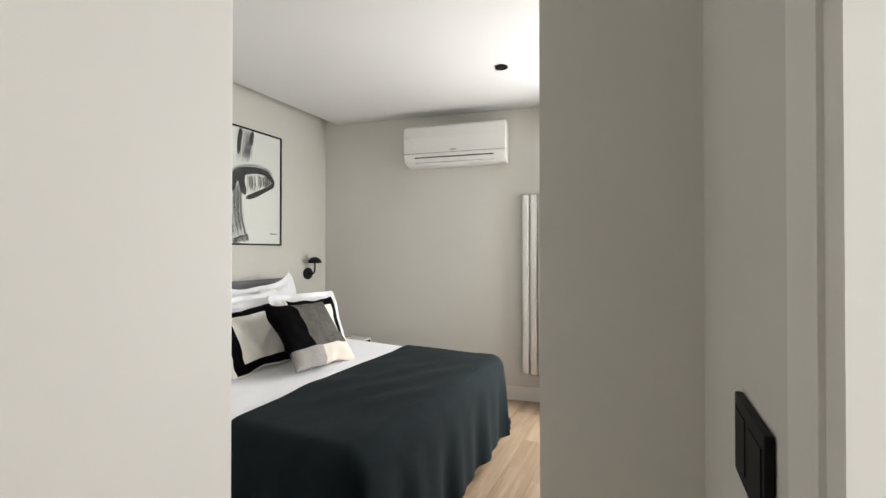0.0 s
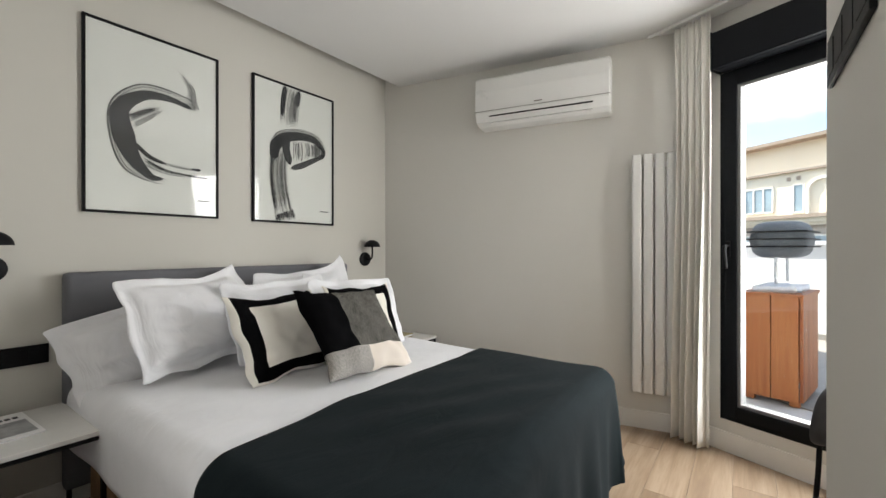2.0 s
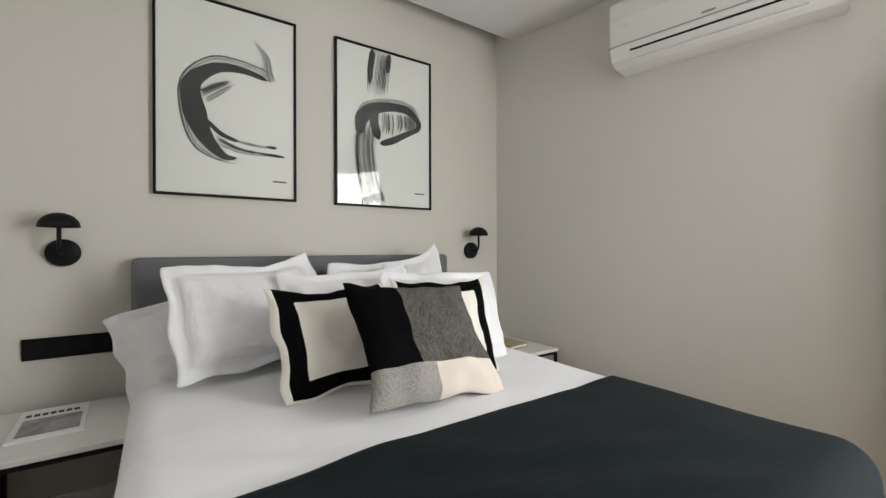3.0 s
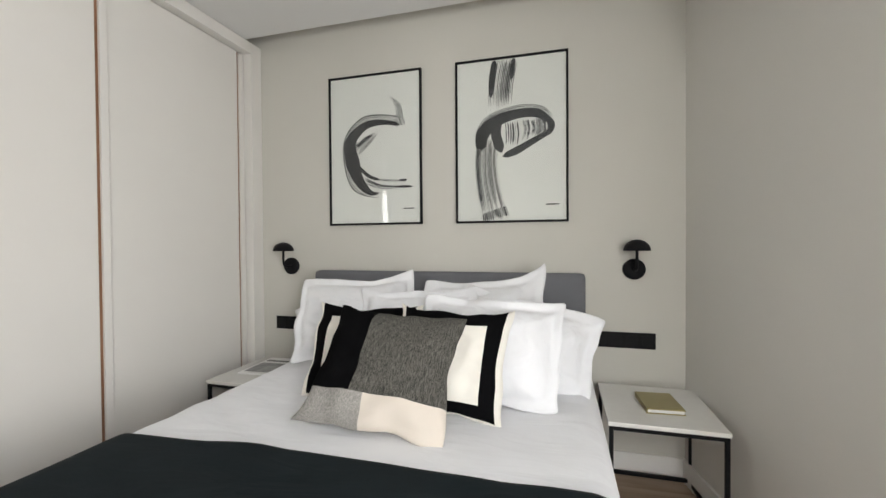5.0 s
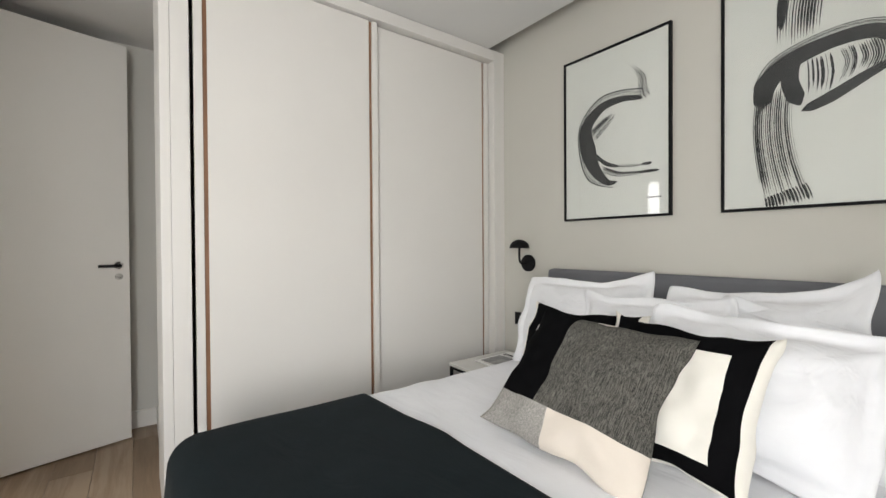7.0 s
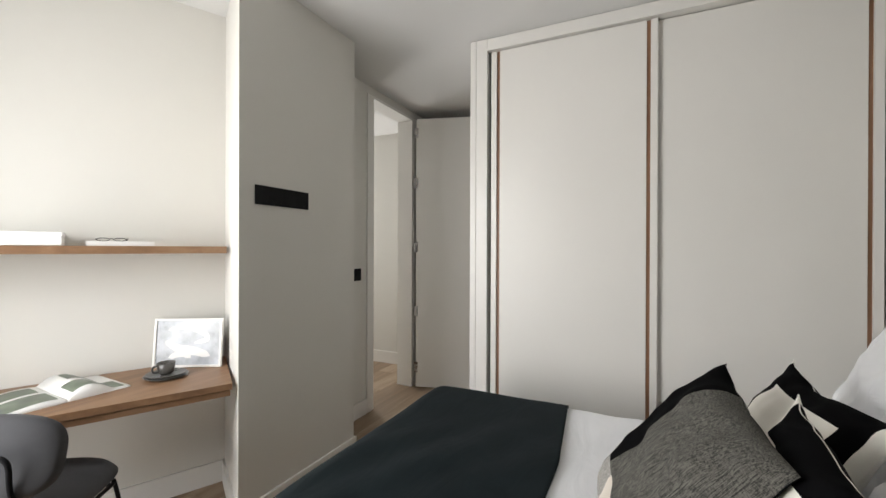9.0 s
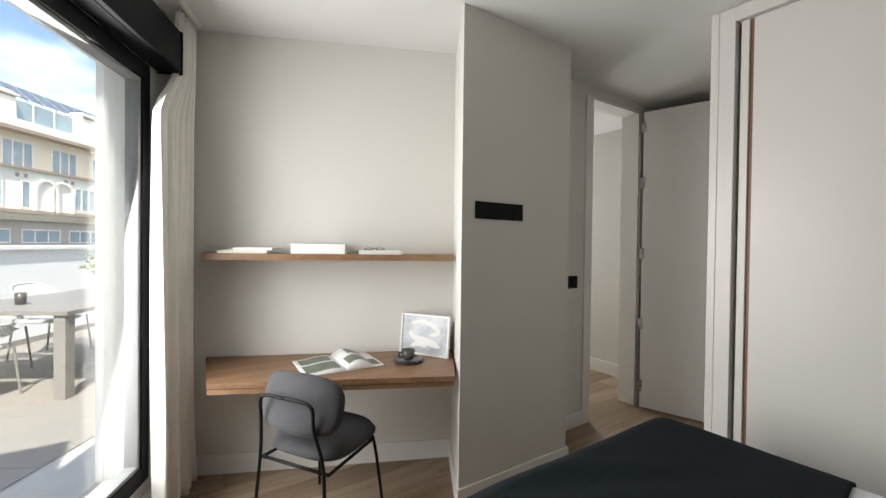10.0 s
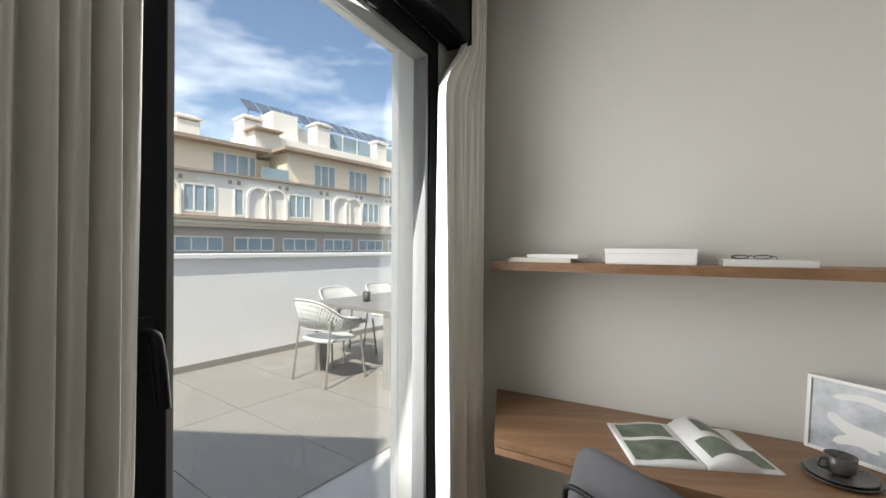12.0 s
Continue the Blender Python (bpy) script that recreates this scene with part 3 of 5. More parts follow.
bm = sheet_mesh(bmesh.new(), 110, 90, lambda u, v: over_bed(-BW - 0.27 + u * (2 * BW + 0.54), -0.10 - v * 1.75, 0.006, -BW, BW, -BL, BT, 0.30, 0.05, 7.0, 2.0), 0.006)
part("sheet", bm, M["sheet"], bed, "white cotton sheet", True)

throw = thing("throw_blanket", pose(-1.40, 0, 0), "dark teal-grey cotton throw draped over the foot of the bed", "blanket")
bm = sheet_mesh(bmesh.new(), 150, 110, lambda u, v: over_bed(-BW - 0.50 + u * (2 * BW + 1.0), -1.375 - 0.03 * math.sin(u * 3.1) - 0.13 * max(0.0, 0.4 - u) / 0.4 - v * 1.33, 0.016, -BW, BW, -BL, BT, 0.065, 0.075, 15.0, 4.0), 0.008)
part("cloth", bm, M["blanket"], throw, "", True)


# ---- pillows and cushions ----
def pillow_bm(w, h, t, flange=0.0, sag=0.0, seed=0.0, n=26, peak=0.0, pick=None):
    """A soft two-sided cushion with pinched corners, standing on its lower edge, facing -y."""
    bm = bmesh.new()
    sides = []
    for face in (-1, 1):
        grid = []
        for i in range(n + 1):
            row = []
            for j in range(n + 1):
                u, v = 2 * i / n - 1, 2 * j / n - 1
                iu, iv = abs(u) / (1 - flange) if flange else abs(u), abs(v) / (1 - flange * w / h) if flange else abs(v)
                full = max(0.0, 1 - min(1, iu) ** 3.2) ** 0.62 * max(0.0, 1 - min(1, iv) ** 3.2) ** 0.62
                pinch_u, pinch_v = 1 - 0.075 * (1 - v * v) * (u * u), 1 - 0.085 * (1 - u * u) * (v * v)
                wob = noise.noise(Vector((u * 1.7 + seed, v * 1.7, seed * 2)))
                if flange:
                    pinch_u, pinch_v = 1 - 0.03 * (1 - v * v) * (u * u), 1 - 0.03 * (1 - u * u) * (v * v)
                    k = max(abs(u), abs(v)) / max(1e-6, (abs(u) ** 26 + abs(v) ** 26) ** (1 / 26))
                    pinch_u, pinch_v = pinch_u * k, pinch_v * k
                x = w / 2 * u * pinch_u
                z = h / 2 * v * pinch_v + peak * (max(0.0, u * v) ** 3) * (1 if v > 0 else 0) - sag * (1 - u * u) * max(0, v) * h
                edge = max(abs(u), abs(v)) ** 4
                x += 0.022 * edge * noise.noise(Vector((v * 2.1 + seed, u * 0.8, 4.4)))
                z += 0.022 * edge * noise.noise(Vector((u * 2.1 - seed, v * 0.8, 8.1)))
                y = face * t / 2 * full * (1 + 0.34 * wob)
                if flange:
                    fold = 1 - abs(noise.noise(Vector((u * 2.3 + v * 1.1 + seed, v * 1.5 - u * 0.8, seed))) * 2.4)
                    y += face * 0.013 * max(0.0, fold) ** 4 * full
                y += 0.020 * wob * (1 - full) + 0.012 * noise.noise(Vector((u * 4 + seed, v * 4, 7))) + face * 0.0015
                if flange:
                    y += 0.030 * (1 - full) ** 2 * noise.noise(Vector((u * 1.5 + seed, v * 1.5 - seed, 2.5)))
                row.append(bm.verts.new((x, y, z)))
            grid.append(row)
        sides.append(grid)
        for i in range(n):
            for j in range(n):
                q = (grid[i][j], grid[i + 1][j], grid[i + 1][j + 1], grid[i][j + 1])
                f = bm.faces.new(q if face < 0 else tuple(reversed(q)))
                if pick:
                    f.material_index = pick((2 * i + 1) / n - 1, (2 * j + 1) / n - 1)
    a, b = sides
    edge = [(i, 0) for i in range(n)] + [(n, j) for j in range(n)] + [(i, n) for i in range(n, 0, -1)] + [(0, j) for j in range(n, 0, -1)]
    for (i, j), (k, l) in zip(edge, edge[1:] + edge[:1]):
        bm.faces.new((a[k][l], a[i][j], b[i][j], b[k][l]))
    return bm


def pillow(x, y, z, w, h, t, lean, yaw, roll, seed, label, peak=0.0, sag=0.015):
    ob = thing("pillow", pose(x, y, z, -lean, roll, yaw), label, "pillow", "white pillows on the bed")
    part("case", pillow_bm(w, h, t, 0.13, sag, seed, 52, peak), M["pillow"], ob, "", True)
    return ob


pillow(-1.985, -0.235, 0.80, 0.74, 0.47, 0.20, 22, 4, -15, 1.3, "slumped white cotton pillow hanging over the mattress edge")
pillow(-1.835, -0.405, 0.915, 0.70, 0.50, 0.21, 25, 13, -2, 4.1, "plump white cotton pillow with wide flange standing on the bed", 0.055)
pillow(-1.10, -0.345, 0.905, 0.70, 0.50, 0.20, 18, -3, -3, 2.7, "white cotton pillow with flange leaning on the headboard", 0.085)
pillow(-1.42, -0.545, 0.885, 0.66, 0.45, 0.17, 22, 2, -1, 9.4, "white cotton pillow in the middle of the pile", 0.02)
pillow(-0.88, -0.50, 0.845, 0.74, 0.47, 0.20, 26, -6, 12, 5.9, "creased white cotton pillow slumped over the mattress edge")
pillow(-1.00, -0.735, 0.865, 0.66, 0.47, 0.20, 23, -4, 2, 7.7, "plump white cotton pillow with flange standing on the bed")


def region_cushion(x, y, z, w, h, t, lean, yaw, roll, seed, label, mats, pick, group=""):
    ob = thing("cushion", pose(x, y, z, -lean, roll, yaw), label, "cushion", group)
    bm = pillow_bm(w, h, t, 0.0, 0.02, seed, 40, 0.0, pick)
    part("cover", bm, mats, ob, "", True)
    return ob


def bordered(u, v):
    """Cream field, black band, and a cream edge outside the band at the sides and below."""
    if abs(u) > 0.90 or v < -0.94:
        return 0
    return 1 if abs(u) > 0.66 or abs(v) > 0.70 else 0


region_cushion(-1.585, -0.80, 0.842, 0.54, 0.46, 0.13, 29, 5, -1, 3.3, "cream cushion with a wide black border", [M["cream"], M["black_cloth"]], bordered, "bordered cushions")
region_cushion(-1.135, -0.925, 0.852, 0.50, 0.46, 0.12, 22, -3, 2, 8.8, "cream cushion with a wide black border", [M["cream"], M["black_cloth"]], bordered, "bordered cushions")


def woven(name, c1, c2, rot):
    """Coarse melange yarn: slub streaks along and across."""
    m = bpy.data.materials.new(name)
    m.use_nodes = True
    nt = m.node_tree
    b = nt.nodes["Principled BSDF"]
    v1 = noise_tex(nt, coords(nt, (420, 420, 22) if rot else (22, 420, 420)), 1.0, 3, 0.7)
    v2 = noise_tex(nt, coords(nt, (130, 130, 520)), 1.0, 2, 0.6)
    mix = nt.nodes.new("ShaderNodeMath")
    mix.operation = "MULTIPLY_ADD"
    mix.inputs[1].default_value = 0.45
    nt.links.new(v2, mix.inputs[0])
    nt.links.new(v1, mix.inputs[2])
    nt.links.new(ramp(nt, mix.outputs[0], [(0.60, c1), (0.86, c2)]), b.inputs["Base Color"])
    b.inputs["Roughness"].default_value = 0.95
    nt.links.new(bump(nt, mix.outputs[0], 0.6, 0.004), b.inputs["Normal"])
    return m


M["woven_dark"] = woven("charcoal_melange_weave", (0.020, 0.019, 0.018), (0.155, 0.148, 0.128), True)
M["woven_light"] = woven("grey_melange_weave", (0.20, 0.19, 0.18), (0.42, 0.40, 0.37), True)
M["blush"] = cloth("pale_beige_cotton", (0.66, 0.595, 0.52), 0.9, 700, 0.04, 0.4, 0.2)


def patch(u, v):
    if abs(u) > 0.985:
        return 3
    if v < -0.52:
        return 2 if u < -0.12 else 3
    return 0 if u < -0.30 else 1


region_cushion(-1.352, -1.085, 0.855, 0.575, 0.52, 0.14, 40, 2, 4, 6.1, "patchwork cushion in black, charcoal weave and beige", [M["black_cloth"], M["woven_dark"], M["woven_light"], M["blush"]], patch)


# ---- nightstands ----
def nightstand(x0, x1, label):
    y0, y1, t = -0.590, -0.045, 0.530
    ob = thing("nightstand", pose((x0 + x1) / 2, (y0 + y1) / 2, 0), label, "nightstand", "bedside tables")
    w, d = (x1 - x0) / 2, (y1 - y0) / 2
    part("top", boxes((-w, -d, t - 0.02, w, d, t), bevel=0.003), M["marble"], ob, "white marble top")
    r = 0.009
    for sx in (-1, 1):
        for sy in (-1, 1):
            cx, cy = sx * (w - 0.014), sy * (d - 0.014)
            part("leg", boxes((cx - r, cy - r, 0, cx + r, cy + r, t - 0.021), bevel=0.0015), M["black"], ob, "black steel leg")
    for z in (t - 0.03, 0.03):
        for sy in (-1, 1):
            cy = sy * (d - 0.014)
            part("rail", boxes((-w + 0.024, cy - r, z - r, w - 0.024, cy + r, z + r)), M["black"], ob, "black steel rail")
        for sx in (-1, 1):
            cx = sx * (w - 0.014)
            part("rail", boxes((cx - r, -d + 0.024, z - r, cx + r, d - 0.024, z + r)), M["black"], ob, "black steel rail")
    return ob


nightstand(-0.468, 0.024, "white marble nightstand on a thin black steel frame")
nightstand(-2.735, -2.268, "white marble nightstand on a thin black steel frame")

book = thing("book", pose(-0.205, -0.33, 0.531, 0, 0, 4), "olive gold clothbound book lying on the nightstand", "book")
part("cover", boxes((-0.085, -0.115, 0.020, 0.085, 0.115, 0.024), (-0.085, -0.115, 0.0, 0.085, 0.115, 0.004), (-0.085, -0.115, 0.004, -0.081, 0.115, 0.020)), M["gold_book"], book)
part("pages", boxes((-0.081, -0.110, 0.004, 0.080, 0.110, 0.020)), M["paper"], book, "cream paper pages")

mag = thing("magazine", pose(-2.545, -0.26, 0.531, 0, 0, 3), "white magazine with a grey photograph, lying on the nightstand", "magazine")
part("cover", boxes((-0.105, -0.175, 0, 0.105, 0.175, 0.008), bevel=0.001), M["paper"], mag)
part("cover_photo", boxes((-0.085, -0.14, 0.0082, 0.09, 0.05, 0.0088)), M["photo_grey"], mag, "grey cover photograph")
for i in range(7):
    part("title_bar", boxes((-0.085 + i * 0.024, 0.085, 0.0082, -0.068 + i * 0.024, 0.115, 0.0088)), M["ink"], mag, "dark title lettering")


# ---- wall sconces ----
def sconce(x):
    ob = thing("wall_sconce", pose(x, 0, 1.19), "matt black wall sconce with a mushroom shade", "wall lamp", "bedside sconces")
    part("wall_disc", lathe(bmesh.new(), [(0.060, 0), (0.060, 0.018), (0.056, 0.022)], 40, pose(0, -0.0005, 0, 90)), M["black"], ob, "", True)
    part("arm", tube(bmesh.new(), bez([(0, -0.02, 0), (0, -0.075, 0.0), (0, -0.10, 0.03), (0, -0.10, 0.13)], 7), 0.008), M["black"], ob, "", True)
    prof = [(0.0, 0.062)] + [(0.070 * math.sin(a), 0.062 * math.cos(a)) for a in [k * math.pi / 2 / 10 for k in range(1, 11)]] + [(0.066, 0.001)] + [(0.066 * math.cos(a), 0.056 * math.sin(a)) for a in [k * math.pi / 2 / 8 for k in range(1, 9)]]
    part("shade", lathe(bmesh.new(), prof, 40, pose(0, -0.10, 0.108)), M["black"], ob, "black domed shade", True)


sconce(-0.267)
sconce(-2.545)


# ---- framed prints ----
def stroke(bm, pts, widths, y, bristles=1, gap=0.0, seed=0):
    """A brush stroke as a bundle of ink ribbons that taper and break."""
    rnd = random.Random(seed)
    line = bez(pts, 14)
    n = len(line)
    ws = [np.interp(i / (n - 1), np.linspace(0, 1, len(widths)), widths) for i in range(n)]
    for k in range(bristles):
        c = 0 if bristles == 1 else (k + 0.5) / bristles * 2 - 1
        start, end = (0, n - 1) if bristles == 1 else (rnd.randint(0, int(n * 0.10)), n - 1 - rnd.randint(0, int(n * 0.22)))
        half = 1.0 if bristles == 1 else (1 - gap * rnd.random()) / bristles
        prev = None
        for i in range(start, end + 1):
            d = (line[min(i + 1, n - 1)] - line[max(i - 1, 0)]).normalized()
            nrm = Vector((-d.z, 0, d.x))
            taper = min(1, (i - start + 0.6) / 4, (end - i + 0.4) / 6)
            mid = line[i] + nrm * c * ws[i]
            hw = nrm * ws[i] * half * taper * (0.85 + 0.3 * rnd.random() if bristles > 1 else 1)
            pair = (bm.verts.new((mid.x + hw.x, y, mid.z + hw.z)), bm.verts.new((mid.x - hw.x, y, mid.z - hw.z)))
            if prev:
                bm.faces.new((prev[0], prev[1], pair[1], pair[0]))
            prev = pair


def print_frame(x0, x1, z0, z1, label, strokes):
    ob = thing("framed_print", pose((x0 + x1) / 2, -0.001, (z0 + z1) / 2), label, "picture", "prints above the bed")
    w, h, t = (x1 - x0) / 2, (z1 - z0) / 2, 0.013
    for a in ((-w, -0.022, -h, -w + t, 0, h), (w - t, -0.022, -h, w, 0, h), (-w + t, -0.022, h - t, w - t, 0, h), (-w + t, -0.022, -h, w - t, 0, -h + t)):
        part("frame_bar", boxes(a, bevel=0.0015), M["black"], ob, "thin black frame")
    part("print_sheet", boxes((-w + t, -0.012, -h + t, w - t, -0.004, h - t)), M["print_paper"], ob, "off-white print paper")
    ink = bmesh.new()
    for i, (pts, widths, bristles, gap) in enumerate(strokes):
        stroke(ink, [(p[0] * 2 * w, 0, p[1] * 2 * h) for p in pts], [q * 2 * w for q in widths], -0.0128 - i * 0.00012, bristles, gap, i + 3)
    part("brush_stroke", ink, M["print_ink"], ob, "black brush strokes")
    part("signature", boxes((w * 0.62, -0.0128, -h * 0.80, w * 0.84, -0.0125, -h * 0.785)), M["print_ink"], ob)
    gl = part("glass", boxes((-w + t, -0.0175, -h + t, w - t, -0.0155, h - t)), M["glass"], ob, "clear picture glass")
    gl.visible_shadow = False


M["print_paper"] = material("print_paper", (0.74, 0.725, 0.69), 0.6, vary=0.02, scale=4, grain=200, relief=0.03)
M["print_ink"] = material("print_ink", (0.022, 0.022, 0.024), 0.7, vary=0.3, scale=40, grain=200, relief=0.0)
print_frame(-2.222, -1.546, 1.474, 2.492, "framed abstract print with a curved black brush stroke", [
    ([(0.27, 0.150), (0.09, 0.175), (-0.105, 0.158), (-0.26, 0.06), (-0.24, -0.08), (-0.17, -0.20), (-0.05, -0.285), (0.05, -0.288)], [0.016, 0.026, 0.040, 0.062, 0.080, 0.055, 0.028, 0.006], 1, 0),
    ([(0.34, 0.175), (0.09, 0.195), (-0.12, 0.185), (-0.29, 0.07), (-0.285, -0.10), (-0.20, -0.24), (0.0, -0.30), (0.12, -0.29)], [0.02, 0.05, 0.05, 0.045, 0.05, 0.05, 0.03, 0.01], 13, 0.93),
    ([(0.30, 0.14), (0.27, 0.19), (0.26, 0.27), (0.14, 0.37)], [0.05, 0.045, 0.03, 0.004], 11, 0.94),
    ([(-0.17, -0.11), (-0.06, -0.175), (0.07, -0.205)], [0.016, 0.018, 0.012], 1, 0),
    ([(0.05, -0.202), (0.20, -0.212), (0.30, -0.212)], [0.012, 0.010, 0.010], 4, 0.9),
    ([(0.26, -0.210), (0.31, -0.212), (0.345, -0.210)], [0.006, 0.013, 0.009], 1, 0),
    ([(-0.12, -0.20), (0.05, -0.245), (0.22, -0.255), (0.34, -0.255)], [0.03, 0.022, 0.014, 0.010], 6, 0.93),
    ([(0.22, -0.252), (0.32, -0.254), (0.41, -0.256)], [0.007, 0.013, 0.008], 1, 0),
    ([(-0.20, 0.00), (-0.08, 0.06), (0.05, 0.115)], [0.06, 0.05, 0.015], 9, 0.85)])
print_frame(-1.316, -0.626, 1.472, 2.494, "framed abstract print with a black knotted brush stroke", [
    ([(-0.04, 0.485), (-0.08, 0.33), (-0.09, 0.17)], [0.115, 0.112, 0.105], 15, 0.85),
    ([(-0.135, 0.485), (-0.165, 0.36), (-0.17, 0.26)], [0.028, 0.026, 0.018], 1, 0),
    ([(0.035, 0.485), (0.02, 0.40), (0.015, 0.36)], [0.022, 0.020, 0.010], 1, 0),
    ([(-0.265, -0.05), (-0.245, 0.045), (-0.13, 0.115), (0.06, 0.150), (0.24, 0.145), (0.34, 0.09)], [0.045, 0.062, 0.055, 0.042, 0.040, 0.026], 1, 0),
    ([(-0.29, 0.02), (-0.20, 0.13), (0.06, 0.185), (0.28, 0.165), (0.385, 0.07)], [0.04, 0.03, 0.025, 0.025, 0.02], 9, 0.9),
    ([(0.30, 0.13), (0.355, 0.075), (0.335, 0.03), (0.27, 0.012)], [0.02, 0.032, 0.026, 0.015], 1, 0),
    ([(0.33, 0.025), (0.20, -0.018), (0.06, -0.068), (-0.07, -0.10)], [0.018, 0.028, 0.034, 0.024], 1, 0),
    ([(-0.115, 0.11), (-0.125, 0.03), (-0.075, -0.075)], [0.045, 0.045, 0.045], 1, 0),
    ([(0.13, 0.115), (0.15, 0.05), (0.115, -0.02)], [0.030, 0.026, 0.030], 7, 0.85),
    ([(0.235, 0.12), (0.255, 0.055), (0.225, 0.0)], [0.060, 0.060, 0.055], 12, 0.75),
    ([(0.01, 0.11), (0.02, 0.03), (0.01, -0.045)], [0.060, 0.066, 0.055], 6, 0.95),
    ([(-0.20, 0.02), (-0.215, -0.14), (-0.19, -0.30), (-0.13, -0.48)], [0.10, 0.105, 0.11, 0.13], 19, 0.90),
    ([(-0.26, 0.03), (-0.265, -0.03), (-0.262, -0.08)], [0.035, 0.03, 0.02], 4, 0.6),
    ([(-0.15, -0.42), (-0.135, -0.45), (-0.125, -0.484)], [0.115, 0.12, 0.125], 14, 0.6)])


# ---- sockets and switches ----
def plate(name, m, w, h, modules, label, category):
    ob = thing(name, m, label, category)
    part("cover_plate", boxes((-w / 2, -0.009, -h / 2, w / 2, 0, h / 2), bevel=0.0025), M["black_plastic"], ob)
    mw = w / modules
    for i in range(modules):
        cx = -w / 2 + (i + 0.5) * mw
        part("module", boxes((cx - mw * 0.36, -0.0105, -h * 0.33, cx + mw * 0.36, -0.0085, h * 0.33), bevel=0.0008), M["black"], ob, "black insert")
    return ob


plate("socket_plate", pose(-0.320, -0.0008, 0.777), 0.334, 0.092, 4, "long black socket plate on the wall beside the bed", "socket")
plate("socket_plate", pose(-2.512, -0.0008, 0.777), 0.334, 0.092, 4, "long black socket plate on the wall beside the bed", "socket")
plate("thermostat_plate", pose(-1.844, PY + 0.0008, 1.668, 0, 0, 180), 0.365, 0.098, 4, "long black control plate on the wall stub", "switch")
plate("light_switch", pose(-2.926, SY + 0.0008, 1.18, 0, 0, 180), 0.15, 0.10, 2, "black double light switch beside the doorway", "switch")

# ---- air conditioner ----
d = Vector((BX - AX, BY - AY, 0)).normalized()
AC_M = Matrix(((d.x, -d.y, 0, 0), (d.y, d.x, 0, 0), (0, 0, 1, 0), (0, 0, 0, 1)))   # x along the wall from the bed corner, y out of the room
ac = thing("air_conditioner", AC_M @ pose(1.49, 0, 2.45), "white wall-mounted split air conditioner", "air conditioner")
bm = bmesh.new()
prof = [(0.0, 0.19), (-0.17, 0.19), (-0.205, 0.165), (-0.215, 0.06), (-0.212, -0.10), (-0.185, -0.165), (-0.13, -0.19), (0.0, -0.19)]
lo, hi = [bm.verts.new((-0.5, y, z)) for y, z in prof], [bm.verts.new((0.5, y, z)) for y, z in prof]
bm.faces.new(lo), bm.faces.new(list(reversed(hi)))
for i in range(len(prof)):
    bm.faces.new((lo[i - 1], lo[i], hi[i], hi[i - 1]))
bmesh.ops.recalc_face_normals(bm, faces=bm.faces)
bmesh.ops.bevel(bm, geom=[e for e in bm.edges if abs(e.verts[0].co.x - e.verts[1].co.x) < 0.01], offset=0.008, segments=3, affect="EDGES")
part("body", bm, M["plastic_white"], ac)
flap = boxes((-0.38, -0.006, -0.032, 0.38, 0.006, 0.032), bevel=0.003, m=pose(0, -0.172, -0.166, -52))
part("air_flap", flap, M["plastic_white"], ac, "white air flap")
part("slot", boxes((-0.385, -0.207, -0.130, 0.385, -0.18, -0.122)), M["black_plastic"], ac, "dark air slot")
part("front_seam", boxes((-0.5, -0.2165, -0.088, 0.5, -0.20, -0.085)), M["taupe"], ac, "thin seam")
part("badge", boxes((-0.03, -0.2175, -0.068, 0.03, -0.2150, -0.06)), M["taupe"], ac, "small grey badge")
part("top_grille", boxes((-0.46, -0.16, 0.189, 0.46, -0.03, 0.192)), M["black_plastic"], ac, "dark intake grille")

# ---- radiator ----
rad = thing("radiator", AC_M @ pose(2.29, 0, 0), "tall white vertical tube radiator on the wall", "radiator")
for i in range(4):
    x = -0.135 + i * 0.073
    col = boxes((x - 0.031, -0.088, 0.27, x + 0.031, -0.052, 1.945), bevel=0.013)
    part("column", col, M["plastic_white"], rad, "", True)
for z in (0.33, 1.87):
    part("manifold", boxes((-0.165, -0.053, z - 0.02, 0.115, -0.026, z + 0.02), bevel=0.006), M["plastic_white"], rad)
    for x in (-0.12, 0.07):
        part("bracket", boxes((x - 0.012, -0.028, z - 0.012, x + 0.012, 0.0, z + 0.012)), M["plastic_white"], rad)

# ---- recessed spot ----
spot = thing("ceiling_spot", pose(-0.557, -2.183, H), "round black recessed ceiling spotlight, switched off", "ceiling light")
part("ring", lathe(bmesh.new(), [(0.045, -0.001), (0.048, -0.006), (0.036, -0.009), (0.032, -0.002)], 36), M["black"], spot, "", True)
part("lens", lathe(bmesh.new(), [(0.031, -0.0015), (0.025, -0.005), (0.010, -0.006)], 24), M["black_plastic"], spot, "dark lens", True)


